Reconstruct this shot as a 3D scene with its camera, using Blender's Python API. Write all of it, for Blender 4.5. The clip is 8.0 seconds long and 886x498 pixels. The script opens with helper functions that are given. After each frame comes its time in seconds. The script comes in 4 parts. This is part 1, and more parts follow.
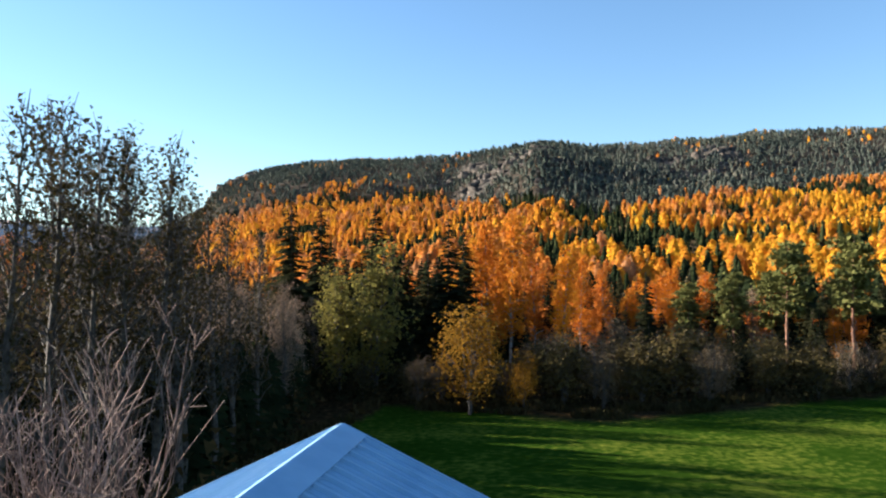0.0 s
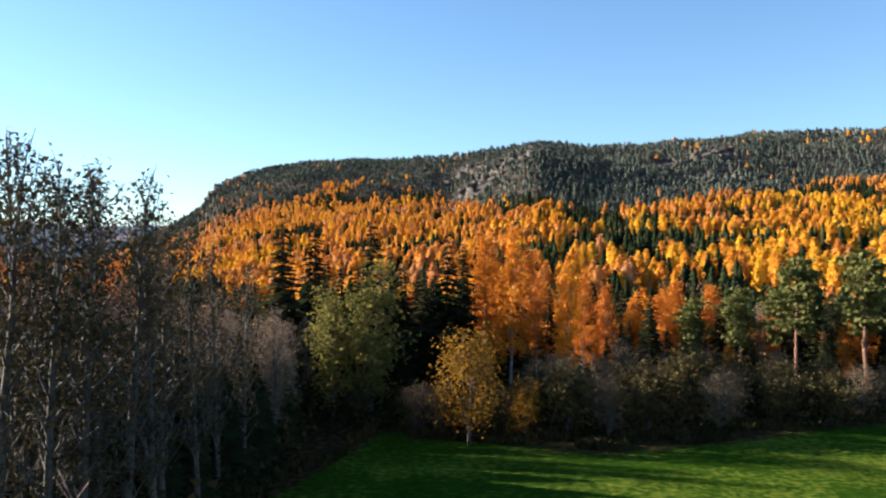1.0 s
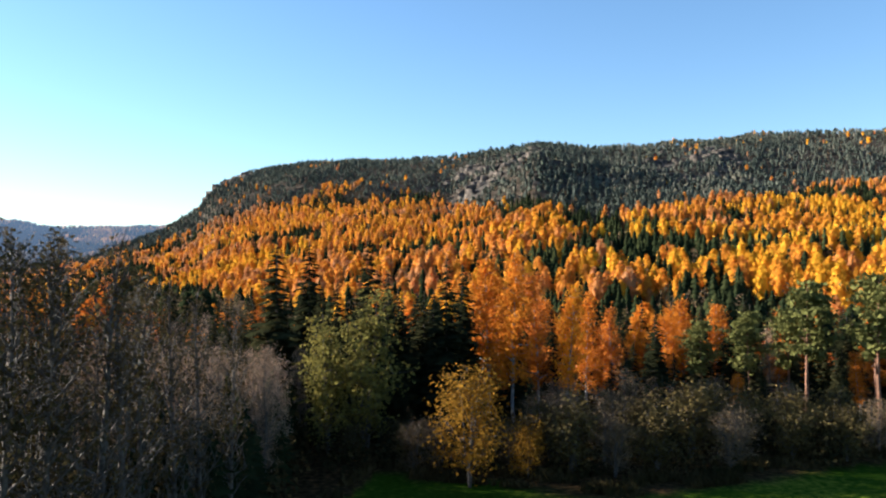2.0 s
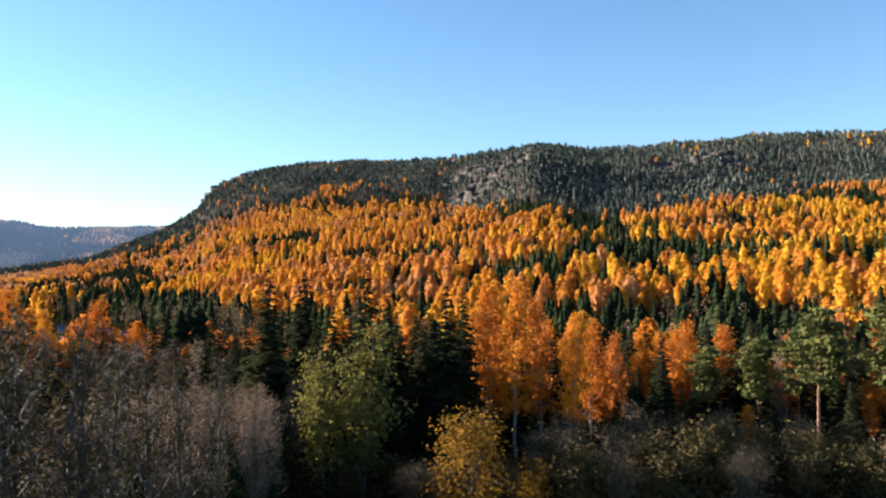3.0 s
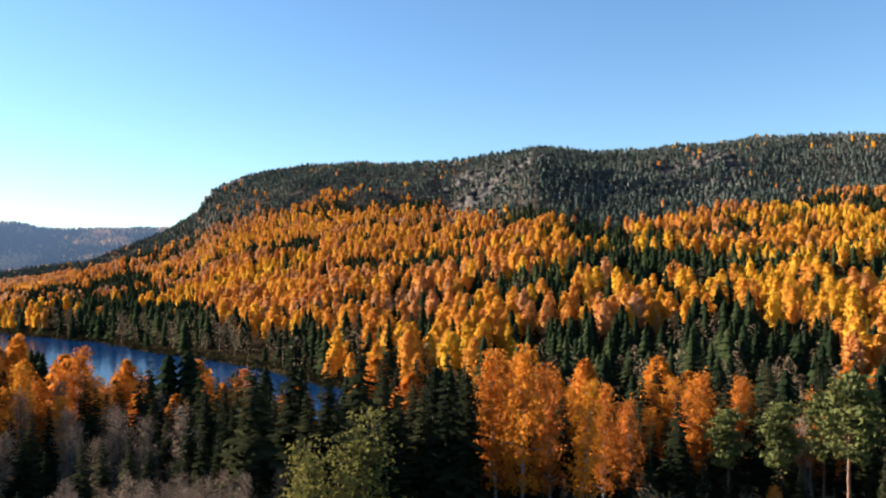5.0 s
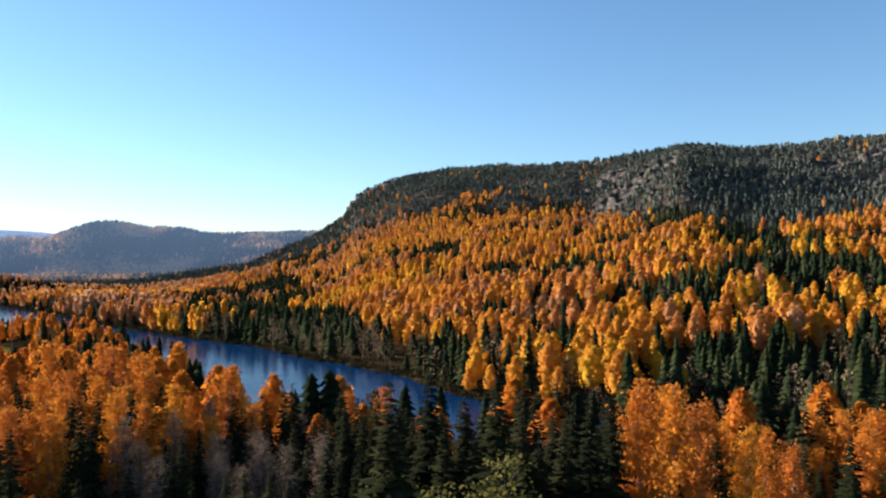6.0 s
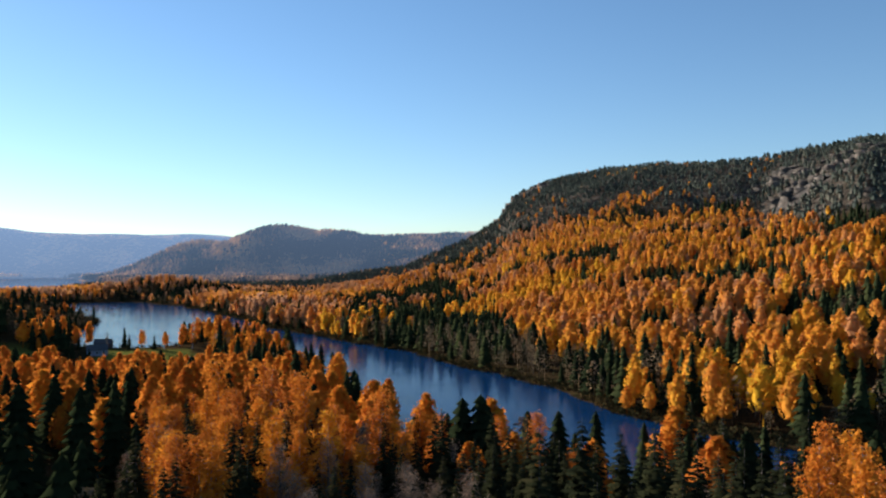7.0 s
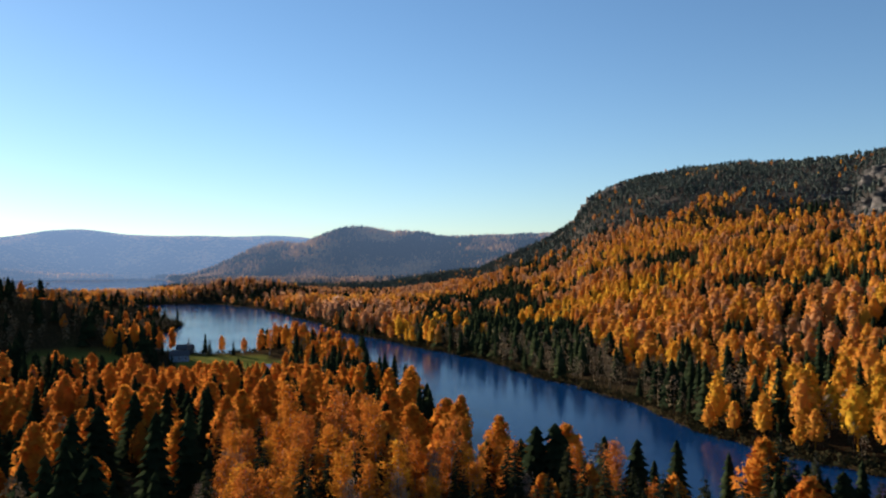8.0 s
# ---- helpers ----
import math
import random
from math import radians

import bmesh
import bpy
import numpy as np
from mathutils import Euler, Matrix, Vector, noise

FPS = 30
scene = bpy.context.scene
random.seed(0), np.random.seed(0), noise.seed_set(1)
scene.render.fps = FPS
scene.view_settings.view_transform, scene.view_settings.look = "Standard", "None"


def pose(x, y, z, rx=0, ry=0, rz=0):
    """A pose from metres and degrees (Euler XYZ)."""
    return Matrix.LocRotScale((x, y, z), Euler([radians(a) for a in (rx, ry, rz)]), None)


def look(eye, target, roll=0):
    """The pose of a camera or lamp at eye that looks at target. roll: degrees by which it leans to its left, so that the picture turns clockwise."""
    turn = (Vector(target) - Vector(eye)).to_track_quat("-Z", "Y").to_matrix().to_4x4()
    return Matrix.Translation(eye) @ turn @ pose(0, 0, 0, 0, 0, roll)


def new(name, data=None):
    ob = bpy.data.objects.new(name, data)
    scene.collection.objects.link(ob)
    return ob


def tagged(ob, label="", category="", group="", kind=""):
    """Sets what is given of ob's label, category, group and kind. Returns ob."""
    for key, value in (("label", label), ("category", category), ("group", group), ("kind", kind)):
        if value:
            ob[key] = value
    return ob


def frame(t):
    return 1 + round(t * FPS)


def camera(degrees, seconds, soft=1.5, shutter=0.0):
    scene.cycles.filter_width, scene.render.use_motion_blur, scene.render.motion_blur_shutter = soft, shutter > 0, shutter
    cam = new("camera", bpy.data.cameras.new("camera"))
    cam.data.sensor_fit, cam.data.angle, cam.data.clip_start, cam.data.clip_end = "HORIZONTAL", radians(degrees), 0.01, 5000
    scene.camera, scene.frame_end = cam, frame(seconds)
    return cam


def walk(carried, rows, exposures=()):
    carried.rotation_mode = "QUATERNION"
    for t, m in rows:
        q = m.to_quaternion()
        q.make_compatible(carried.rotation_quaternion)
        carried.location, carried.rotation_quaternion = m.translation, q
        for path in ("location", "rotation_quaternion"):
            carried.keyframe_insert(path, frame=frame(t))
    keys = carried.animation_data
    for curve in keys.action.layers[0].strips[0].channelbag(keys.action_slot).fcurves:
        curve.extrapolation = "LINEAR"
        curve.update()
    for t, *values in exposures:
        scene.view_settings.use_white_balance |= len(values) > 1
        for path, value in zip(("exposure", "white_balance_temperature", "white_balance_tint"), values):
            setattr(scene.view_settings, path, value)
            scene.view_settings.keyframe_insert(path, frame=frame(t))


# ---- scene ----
cam = camera(58.5, 8.0, soft=2.25)

# seconds, x, y, z, yaw, pitch, lean
PATH = [
    (0.0, 0.00, 0.00, 14.00, 0.00, 1.41, 0.0),
    (0.5, -0.02, 1.75, 14.96, -0.07, 1.37, 0.0),
    (1.0, -0.06, 3.40, 16.19, -0.16, 1.34, -0.1),
    (1.5, -0.09, 5.02, 17.75, -0.21, 1.29, -0.15),
    (2.2, -0.09, 7.32, 19.92, -0.26, 1.26, -0.12),
    (3.0, -0.09, 9.95, 22.52, -0.29, 1.22, -0.1),
    (3.5, -0.10, 11.68, 24.25, -0.30, 1.18, -0.1),
    (4.0, -0.10, 13.40, 26.00, -0.31, 1.15, -0.1),
    (4.7, -0.09, 15.65, 28.70, -0.31, 1.13, -0.05),
    (5.0, -0.08, 16.55, 29.85, -0.20, 1.12, -0.05),
    (5.3, -0.06, 17.42, 31.00, 0.50, 1.13, 0.0),
    (5.5, -0.05, 18.11, 31.68, 2.93, 1.14, 0.0),
    (6.0, 0.00, 20.05, 33.28, 9.94, 1.13, 0.1),
    (6.5, 0.00, 22.00, 35.05, 15.30, 1.12, 0.2),
    (7.0, -0.10, 23.70, 37.25, 21.21, 1.15, 0.15),
    (7.5, -0.43, 25.20, 39.30, 25.16, 1.15, 0.18),
    (8.0, -0.92, 26.71, 41.22, 26.59, 1.16, 0.2),
]
walk(cam, [(t, pose(x, y, z, 90 + pitch, lean, yaw)) for t, x, y, z, yaw, pitch, lean in PATH],
     exposures=[(0.0, 2.07, 5480, 7), (4.2, 1.93, 5330, 7), (5.5, 1.78, 5320, 7), (6.5, 1.50, 5360, 8), (8.0, 1.16, 5380, 8)])

# ---- light: low autumn sun from the left, clear sky ----
SUN_UP, SUN_TURN = 16.5, -74.0          # degrees above the horizon, degrees clockwise from straight ahead
world = bpy.data.worlds.new("clear_sky")
scene.world = world
world.use_nodes = True
wn = world.node_tree.nodes
sky = wn.new("ShaderNodeTexSky")
sky.sky_type, sky.sun_disc = "NISHITA", False
sky.sun_elevation, sky.sun_rotation = radians(SUN_UP), radians(SUN_TURN)
sky.air_density, sky.dust_density, sky.ozone_density = 1.0, 0.06, 1.8
wn["Background"].inputs["Strength"].default_value = 0.053
world.node_tree.links.new(sky.outputs["Color"], wn["Background"].inputs["Color"])
sun_data = bpy.data.lights.new("sun", "SUN")
sun_data.energy, sun_data.angle, sun_data.color = 5.0, radians(0.53), (1.0, 0.81, 0.61)
sun = new("sun", sun_data)
sun_way = Vector((math.sin(radians(SUN_TURN)) * math.cos(radians(SUN_UP)), math.cos(radians(SUN_TURN)) * math.cos(radians(SUN_UP)), math.sin(radians(SUN_UP))))
sun.matrix_world = look(sun_way * 100, (0, 0, 0))

WATER = -9.2
rng = np.random.default_rng(7)


# ---- small tools ----
def smooth(v, a, b):
    s = np.clip((np.asarray(v, float) - a) / (b - a), 0, 1)
    return s * s * (3 - 2 * s)


def value_noise(x, y, seed=0):
    """Smooth noise from 0 to 1 on a unit lattice."""
    xi, yi = np.floor(x), np.floor(y)
    fx, fy = x - xi, y - yi
    fx, fy = fx * fx * (3 - 2 * fx), fy * fy * (3 - 2 * fy)

    def corner(i, j):
        h = np.sin((xi + i) * 127.1 + (yi + j) * 311.7 + seed * 74.7) * 43758.5453
        return h - np.floor(h)
    return (corner(0, 0) * (1 - fx) + corner(1, 0) * fx) * (1 - fy) + (corner(0, 1) * (1 - fx) + corner(1, 1) * fx) * fy


def fbm(x, y, size, octaves=4, seed=0):
    total, amp, norm = 0, 1.0, 0
    for k in range(octaves):
        total = total + amp * value_noise(x / size * 2 ** k, y / size * 2 ** k, seed + k)
        norm, amp = norm + amp, amp * 0.5
    return total / norm


def mesh_of(name, verts, faces, material, attrs=None, flat=True):
    """A mesh from arrays: faces all have the same number of corners."""
    me = bpy.data.meshes.new(name)
    verts, faces = np.asarray(verts, np.float32), np.asarray(faces, np.int32)
    n, k = faces.shape
    me.vertices.add(len(verts))
    me.vertices.foreach_set("co", verts.ravel())
    me.loops.add(n * k)
    me.loops.foreach_set("vertex_index", faces.ravel())
    me.polygons.add(n)
    me.polygons.foreach_set("loop_start", np.arange(0, n * k, k, dtype=np.int32))
    me.polygons.foreach_set("loop_total", np.full(n, k, dtype=np.int32))
    if not flat:
        me.polygons.foreach_set("use_smooth", np.ones(n, dtype=bool))
    me.materials.append(material)
    for key, values in (attrs or {}).items():
        a = me.attributes.new(key, "FLOAT", "POINT")
        a.data.foreach_set("value", np.asarray(values, np.float32))
    me.update(calc_edges=True)
    return me


def part(name, data, parent, label="", at=None):
    ob = new(name, data)
    ob.parent = parent
    if at is not None:
        ob.matrix_basis = at
    return tagged(ob, label)


def bm_mesh(name, bm, material):
    bmesh.ops.recalc_face_normals(bm, faces=bm.faces)
    me = bpy.data.meshes.new(name)
    bm.to_mesh(me)
    bm.free()
    me.materials.append(material)
    return me


def box(bm, x0, x1, y0, y1, z0, z1, m=None, bevel=0.0):
    made = bmesh.ops.create_cube(bm, size=1.0)["verts"]
    for v in made:
        v.co = Vector(((x0 + x1) / 2 + v.co.x * (x1 - x0), (y0 + y1) / 2 + v.co.y * (y1 - y0), (z0 + z1) / 2 + v.co.z * (z1 - z0)))
    if bevel:
        edges = list({e for v in made for e in v.link_edges})
        made = [v for v in bmesh.ops.bevel(bm, geom=edges, offset=bevel, segments=1, affect="EDGES")["verts"]] + [v for v in made if v.is_valid]
    if m is not None:
        for v in set(made):
            v.co = m @ v.co
    return bm


def joined(pieces):
    """One pair of arrays from several (verts, triangles)."""
    vs, fs, base = [], [], 0
    for v, f in pieces:
        vs.append(v)
        fs.append(f + base)
        base += len(v)
    return np.concatenate(vs), np.concatenate(fs)


def tube(points, radii, sides=5):
    """A tapered tube along points, as triangles, open at its foot and closed to a tip."""
    points = np.asarray(points, float)
    n = len(points)
    way = np.gradient(points, axis=0)
    way /= np.linalg.norm(way, axis=1)[:, None] + 1e-9
    ref = np.where(np.abs(way[:, 2:3]) > 0.9, np.array([[1.0, 0, 0]]), np.array([[0, 0, 1.0]]))
    u = np.cross(way, ref)
    u /= np.linalg.norm(u, axis=1)[:, None] + 1e-9
    w = np.cross(way, u)
    ang = np.arange(sides) * 2 * np.pi / sides
    ring = np.cos(ang)[None, :, None] * u[:, None, :] + np.sin(ang)[None, :, None] * w[:, None, :]
    verts = (points[:, None, :] + ring * np.asarray(radii)[:, None, None]).reshape(-1, 3)
    i, j = np.meshgrid(np.arange(n - 1), np.arange(sides), indexing="ij")
    a, b = i * sides + j, i * sides + (j + 1) % sides
    tri = np.concatenate([np.stack([a, b, b + sides], -1).reshape(-1, 3), np.stack([a, b + sides, a + sides], -1).reshape(-1, 3)])
    return verts, tri


def leaf_cloud(r, places, size, out=None, thin=0.45):
    """Pointed leaf sprays at the places given; out: the way that they face, roughly."""
    n = len(places)
    w = r.normal(size=(n, 3)) * (1.0 if out is None else 0.8)
    if out is not None:
        w = w + out / (np.linalg.norm(out, axis=1)[:, None] + 1e-9)
    w /= np.linalg.norm(w, axis=1)[:, None]
    u = np.cross(w, r.normal(size=(n, 3)))
    u /= np.linalg.norm(u, axis=1)[:, None]
    v = np.cross(w, u)
    s = (size * r.uniform(0.6, 1.35, n))[:, None]
    verts = np.stack([places + u * s * 0.75, places - u * s * 0.4 + v * s * thin * 1.3, places - u * s * 0.4 - v * s * thin * 1.3], 1).reshape(-1, 3)
    return verts, np.arange(n * 3).reshape(-1, 3)


# ---- materials ----
def material(name):
    m = bpy.data.materials.new(name)
    m.use_nodes = True
    return m, m.node_tree.nodes, m.node_tree.links, m.node_tree.nodes["Principled BSDF"]


def ramp(nodes, stops):
    node = nodes.new("ShaderNodeValToRGB")
    while len(node.color_ramp.elements) < len(stops):
        node.color_ramp.elements.new(0.5)
    for e, (at, col) in zip(node.color_ramp.elements, stops):
        e.position, e.color = at, (*col, 1)
    return node


def noise_node(nodes, links, scale, detail=4.0, space="Object"):
    co = nodes.new("ShaderNodeTexCoord")
    n = nodes.new("ShaderNodeTexNoise")
    n.inputs["Scale"].default_value, n.inputs["Detail"].default_value = scale, detail
    links.new(co.outputs[space], n.inputs["Vector"])
    return n


def maths(nodes, links, op, a, b=None):
    n = nodes.new("ShaderNodeMath")
    n.operation = op
    for i, v in enumerate((a, b)):
        if v is None:
            continue
        if isinstance(v, (int, float)):
            n.inputs[i].default_value = v
        else:
            links.new(v, n.inputs[i])
    return n.outputs[0]


def foliage(name, stops, source, glow=0.38, spread=0.35):
    """Leaves: the tree's own tint from a ramp, each spray a little different, light shining through."""
    m, nodes, links, bsdf = material(name)
    if source == "object":
        tint = nodes.new("ShaderNodeObjectInfo").outputs["Random"]
    else:
        at = nodes.new("ShaderNodeAttribute")
        at.attribute_name = "tint"
        tint = at.outputs["Fac"]
    isl = nodes.new("ShaderNodeNewGeometry").outputs["Random Per Island"]
    mixed = maths(nodes, links, "ADD", maths(nodes, links, "MULTIPLY", tint, 1 - spread), maths(nodes, links, "MULTIPLY", isl, spread))
    col = ramp(nodes, stops)
    links.new(mixed, col.inputs["Fac"])
    bsdf.inputs["Roughness"].default_value = 0.7
    bsdf.inputs["Specular IOR Level"].default_value = 0.0
    links.new(col.outputs["Color"], bsdf.inputs["Base Color"])
    trans = nodes.new("ShaderNodeBsdfTranslucent")
    links.new(col.outputs["Color"], trans.inputs["Color"])
    mix = nodes.new("ShaderNodeMixShader")
    mix.inputs["Fac"].default_value = glow
    links.new(bsdf.outputs["BSDF"], mix.inputs[1])
    links.new(trans.outputs["BSDF"], mix.inputs[2])
    links.new(mix.outputs["Shader"], nodes["Material Output"].inputs["Surface"])
    return m


def bark(name, dark, light, scale=6.0, rough=0.9):
    m, nodes, links, bsdf = material(name)
    n = noise_node(nodes, links, scale, 6)
    col = ramp(nodes, [(0.35, dark), (0.62, light)])
    links.new(n.outputs["Fac"], col.inputs["Fac"])
    links.new(col.outputs["Color"], bsdf.inputs["Base Color"])
    bsdf.inputs["Roughness"].default_value = rough
    bump = nodes.new("ShaderNodeBump")
    bump.inputs["Strength"].default_value, bump.inputs["Distance"].default_value = 0.5, 0.02
    links.new(n.outputs["Fac"], bump.inputs["Height"])
    links.new(bump.outputs["Normal"], bsdf.inputs["Normal"])
    return m


# low tints are pale tan, with distance haze mixed into the leaf colour
AUTUMN = [(0.0, (0.39, 0.225, 0.135)), (0.2, (0.45, 0.22, 0.09)), (0.42, (0.53, 0.212, 0.038)), (0.68, (0.59, 0.268, 0.024)), (1.0, (0.65, 0.385, 0.022))]
NEAR_AUTUMN = [(0.0, (0.36, 0.118, 0.028)), (0.4, (0.48, 0.158, 0.019)), (0.8, (0.57, 0.22, 0.016)), (1.0, (0.65, 0.34, 0.018))]
CONIFER = [(0.0, (0.011, 0.013, 0.007)), (0.6, (0.021, 0.023, 0.010)), (1.0, (0.052, 0.045, 0.019))]
DULL = [(0.0, (0.09, 0.078, 0.026)), (0.5, (0.155, 0.138, 0.036)), (1.0, (0.24, 0.185, 0.042))]
BARE = [(0.0, (0.09, 0.061, 0.034)), (0.6, (0.16, 0.112, 0.06)), (1.0, (0.24, 0.168, 0.09))]
M_BIRCH_LEAF = foliage("birch_leaves", NEAR_AUTUMN, "object", 0.34)
M_BIRCH_FAR = foliage("birch_leaves_far", AUTUMN, "tint", 0.44, 0.25)
M_BIRCH_BANK = foliage("birch_leaves_bank", NEAR_AUTUMN, "tint", 0.42, 0.3)
M_NEEDLE = foliage("spruce_needles", CONIFER, "object", 0.12)
M_NEEDLE_FAR = foliage("spruce_needles_far", [(0.0, (0.008, 0.012, 0.006)), (0.6, (0.017, 0.023, 0.010)), (1.0, (0.040, 0.046, 0.017))], "tint", 0.12)
# pale bluish grey puts distance haze into the needle colour
M_PINE_HAZED = foliage("pine_hazed_far", [(0.0, (0.044, 0.054, 0.046)), (0.7, (0.080, 0.090, 0.070)), (1.0, (0.135, 0.125, 0.095))], "tint", 0.12, 0.2)
M_PINE_NEEDLE = foliage("pine_needles", [(0.0, (0.07, 0.078, 0.024)), (1.0, (0.145, 0.14, 0.042))], "object", 0.15)
M_DULL = foliage("olive_leaves", DULL, "object")
M_BUSH = foliage("bush_leaves", [(0.0, (0.05, 0.038, 0.018)), (0.5, (0.085, 0.066, 0.024)), (1.0, (0.14, 0.10, 0.034))], "object", 0.2)
M_BARE_FAR = foliage("bare_twigs_far", BARE, "tint", 0.1)
M_GOLD = foliage("golden_leaves", [(0.0, (0.20, 0.105, 0.015)), (1.0, (0.31, 0.175, 0.019))], "object")
M_TWIGS = foliage("fine_twigs", BARE, "object", 0.05)
M_TWIGS_DARK = foliage("fine_dark_twigs", [(0.0, (0.16, 0.108, 0.07)), (1.0, (0.40, 0.275, 0.18))], "object", 0.05)
# near black for shade under the trees; the shore bushes share it
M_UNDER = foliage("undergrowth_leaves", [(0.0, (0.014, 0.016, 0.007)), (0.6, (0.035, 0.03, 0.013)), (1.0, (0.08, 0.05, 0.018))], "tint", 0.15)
M_ALDER_LEAF = foliage("alder_leaves", [(0.0, (0.03, 0.027, 0.012)), (1.0, (0.085, 0.06, 0.026))], "object", 0.2)
M_BIRCH_BARK = bark("birch_bark", (0.06, 0.055, 0.05), (0.34, 0.32, 0.29), 3.0)
M_GREY_BARK = bark("grey_bark", (0.026, 0.022, 0.018), (0.085, 0.07, 0.056), 5.0)
M_TWIG = bark("pale_twigs", (0.075, 0.046, 0.038), (0.19, 0.125, 0.10), 5.0)
M_PINE_BARK = bark("pine_bark", (0.09, 0.042, 0.024), (0.23, 0.11, 0.06), 4.0)

# ---- plan: lake and river as a chain of round pools (x, y, radius) ----
RIVER = [(190, 176, 7), (90, 190, 10), (40, 200, 18), (0, 208, 34), (-40, 225, 41), (-69, 251, 40), (-95, 286, 40), (-133, 325, 36), (-190, 386, 33),
         (-248, 430, 26), (-318, 480, 30), (-395, 500, 62), (-480, 585, 56), (-630, 690, 68), (-730, 760, 52)]
INLET = [(-400, 480, 55), (-343, 392, 36)]
FAR_LAKE = [(-1120, 940, 60), (-1500, 1230, 150), (-2300, 1750, 330)]


def pool_distance(x, y, chain):
    """Metres to the edge of a chain of pools, negative on the water."""
    best = np.full(np.shape(x), 1e9)
    for (ax, ay, ar), (bx, by, br) in zip(chain, chain[1:]):
        dx, dy = bx - ax, by - ay
        s = np.clip(((x - ax) * dx + (y - ay) * dy) / (dx * dx + dy * dy), 0, 1)
        best = np.minimum(best, np.hypot(x - ax - s * dx, y - ay - s * dy) - (ar + (br - ar) * s))
    return best


def shore(x, y):
    wob = (fbm(x, y, 26, 3, 5) - 0.5) * 14
    return np.minimum(np.minimum(pool_distance(x, y, RIVER), pool_distance(x, y, INLET)), pool_distance(x, y, FAR_LAKE)) + wob


RX, RY = np.array([p[0] for p in RIVER][::-1], float), np.array([p[1] for p in RIVER][::-1], float)

# crest of the long hill: bearing (x over y), depth and height
CREST_U = [-0.60, -0.445, -0.36, -0.335, -0.31, -0.285, -0.245, -0.175, -0.10, 0.01, 0.06, 0.12, 0.20, 0.28, 0.40, 0.56, 0.75]
CREST_Y = [1500, 1480, 1460, 1460, 1455, 1450, 1450, 1450, 1480, 1440, 1320, 1170, 1280, 1340, 1450, 1500, 1500]
CREST_Z = [0, 30, 74, 92, 112, 156, 180, 201, 213, 199, 198, 190, 198, 212, 245, 264, 270]


def height(x, y):
    x, y = np.asarray(x, float), np.asarray(y, float)
    d = shore(x, y)
    far_side = smooth(y - np.interp(x, RX, RY), -15, 15)
    z = WATER - 2.5 * smooth(-d, -1.0, 8) + 1.0 * smooth(d, -1, 4)
    # home bank: rises gently to the meadow
    z = z + (1 - far_side) * (8.2 * smooth(d, 2, 85) * smooth(x, -270, -80))
    z = z + 5.0 * np.exp(-((x + 1) ** 2 + (y - 4) ** 2) / (2 * 20.0 ** 2))
    # far bank and the long hill
    u = x / np.maximum(y - 12, 60)
    yc, zc = np.interp(u, CREST_U, CREST_Y), np.interp(u, CREST_U, CREST_Z)
    ys = np.interp(u, [-0.9, -0.4, -0.1, 0.1, 0.6], [900, 560, 350, 290, 230])
    s = np.clip((y - ys) / np.maximum(yc - ys, 50), 0, 1.6)
    hill = np.where(s < 1, np.minimum(s, 1) ** 1.15, 1 - 0.9 * smooth(s, 1.04, 1.5))
    steep = 0.10 * smooth(s, 0.45, 0.62) - 0.10 * smooth(s, 0.70, 1.0)
    hill = (hill + steep) * (zc + 9)
    spur = smooth(u, -0.70, -0.45)
    rough = (fbm(x, y, 160, 4, 11) - 0.5) * 26 * smooth(s, 0.05, 0.5) + (fbm(x, y, 34, 3, 13) - 0.5) * 9 * smooth(s, 0.3, 0.6)
    z = z + far_side * smooth(d, 0, 60) * (3.0 + spur * np.maximum(hill + rough, 0))
    # wooded hills beyond the lake
    for cx, cy, rx, ry, turn, top in HILLS:
        c, q = math.cos(radians(turn)), math.sin(radians(turn))
        a, b = ((x - cx) * c + (y - cy) * q) / rx, (-(x - cx) * q + (y - cy) * c) / ry
        z = z + top * np.exp(-(a * a + b * b) ** (1.7 if cy > 2000 else 1.0)) * smooth(d, 0, 45)
    z = z + (fbm(x, y, 400, 4, 21) - 0.5) * 34 * smooth(np.hypot(x, y), 1600, 2600) * smooth(d, 0, 200)
    return z + (fbm(x, y, 12, 3, 3) - 0.5) * 0.5 * smooth(d, 2, 10)


# wooded hills: centre, radii, turn, height; second one unseen, added to shade the first
HILLS = [
    (-425, 304, 113, 52, 40, 34), (-760, 392, 72, 90, 0, 135), (-557, 578, 102, 61, 21, 23.5), (-735, 885, 85, 60, 30, 20),
    (-1530, 2150, 190, 300, 0, 91), (-1340, 2190, 170, 280, 0, 66), (-1694, 2030, 127, 200, 0, 42), (-1118, 2330, 291, 260, 0, 24), (-702, 2500, 787, 400, 0, 110), (-1060, 2900, 219, 350, 0, 20),
    (-2700, 3000, 760, 420, 40, 180), (-3396, 2300, 514, 500, 50, 147), (-3133, 1300, 508, 600, 0, 116), (-1525, 3600, 1100, 300, 20, 40),
]


def meadow(x, y):
    """1 on the mown field by the house, 0 in the woods."""
    edge = np.interp(x, [-40, -20, -12, -6, 4, 16, 36, 60, 110], [20, 30, 60, 80, 77, 73, 81, 92, 96]) + (fbm(x, y, 9, 3, 31) - 0.5) * 5
    return smooth(edge - y, -0.8, 0.8) * smooth(x - np.interp(y, [-40, 20, 45, 63, 80], [-30, -13, -13, -15, -9]), -1, 1) * smooth(130 - x, 0, 4) * smooth(y, -60, -50)


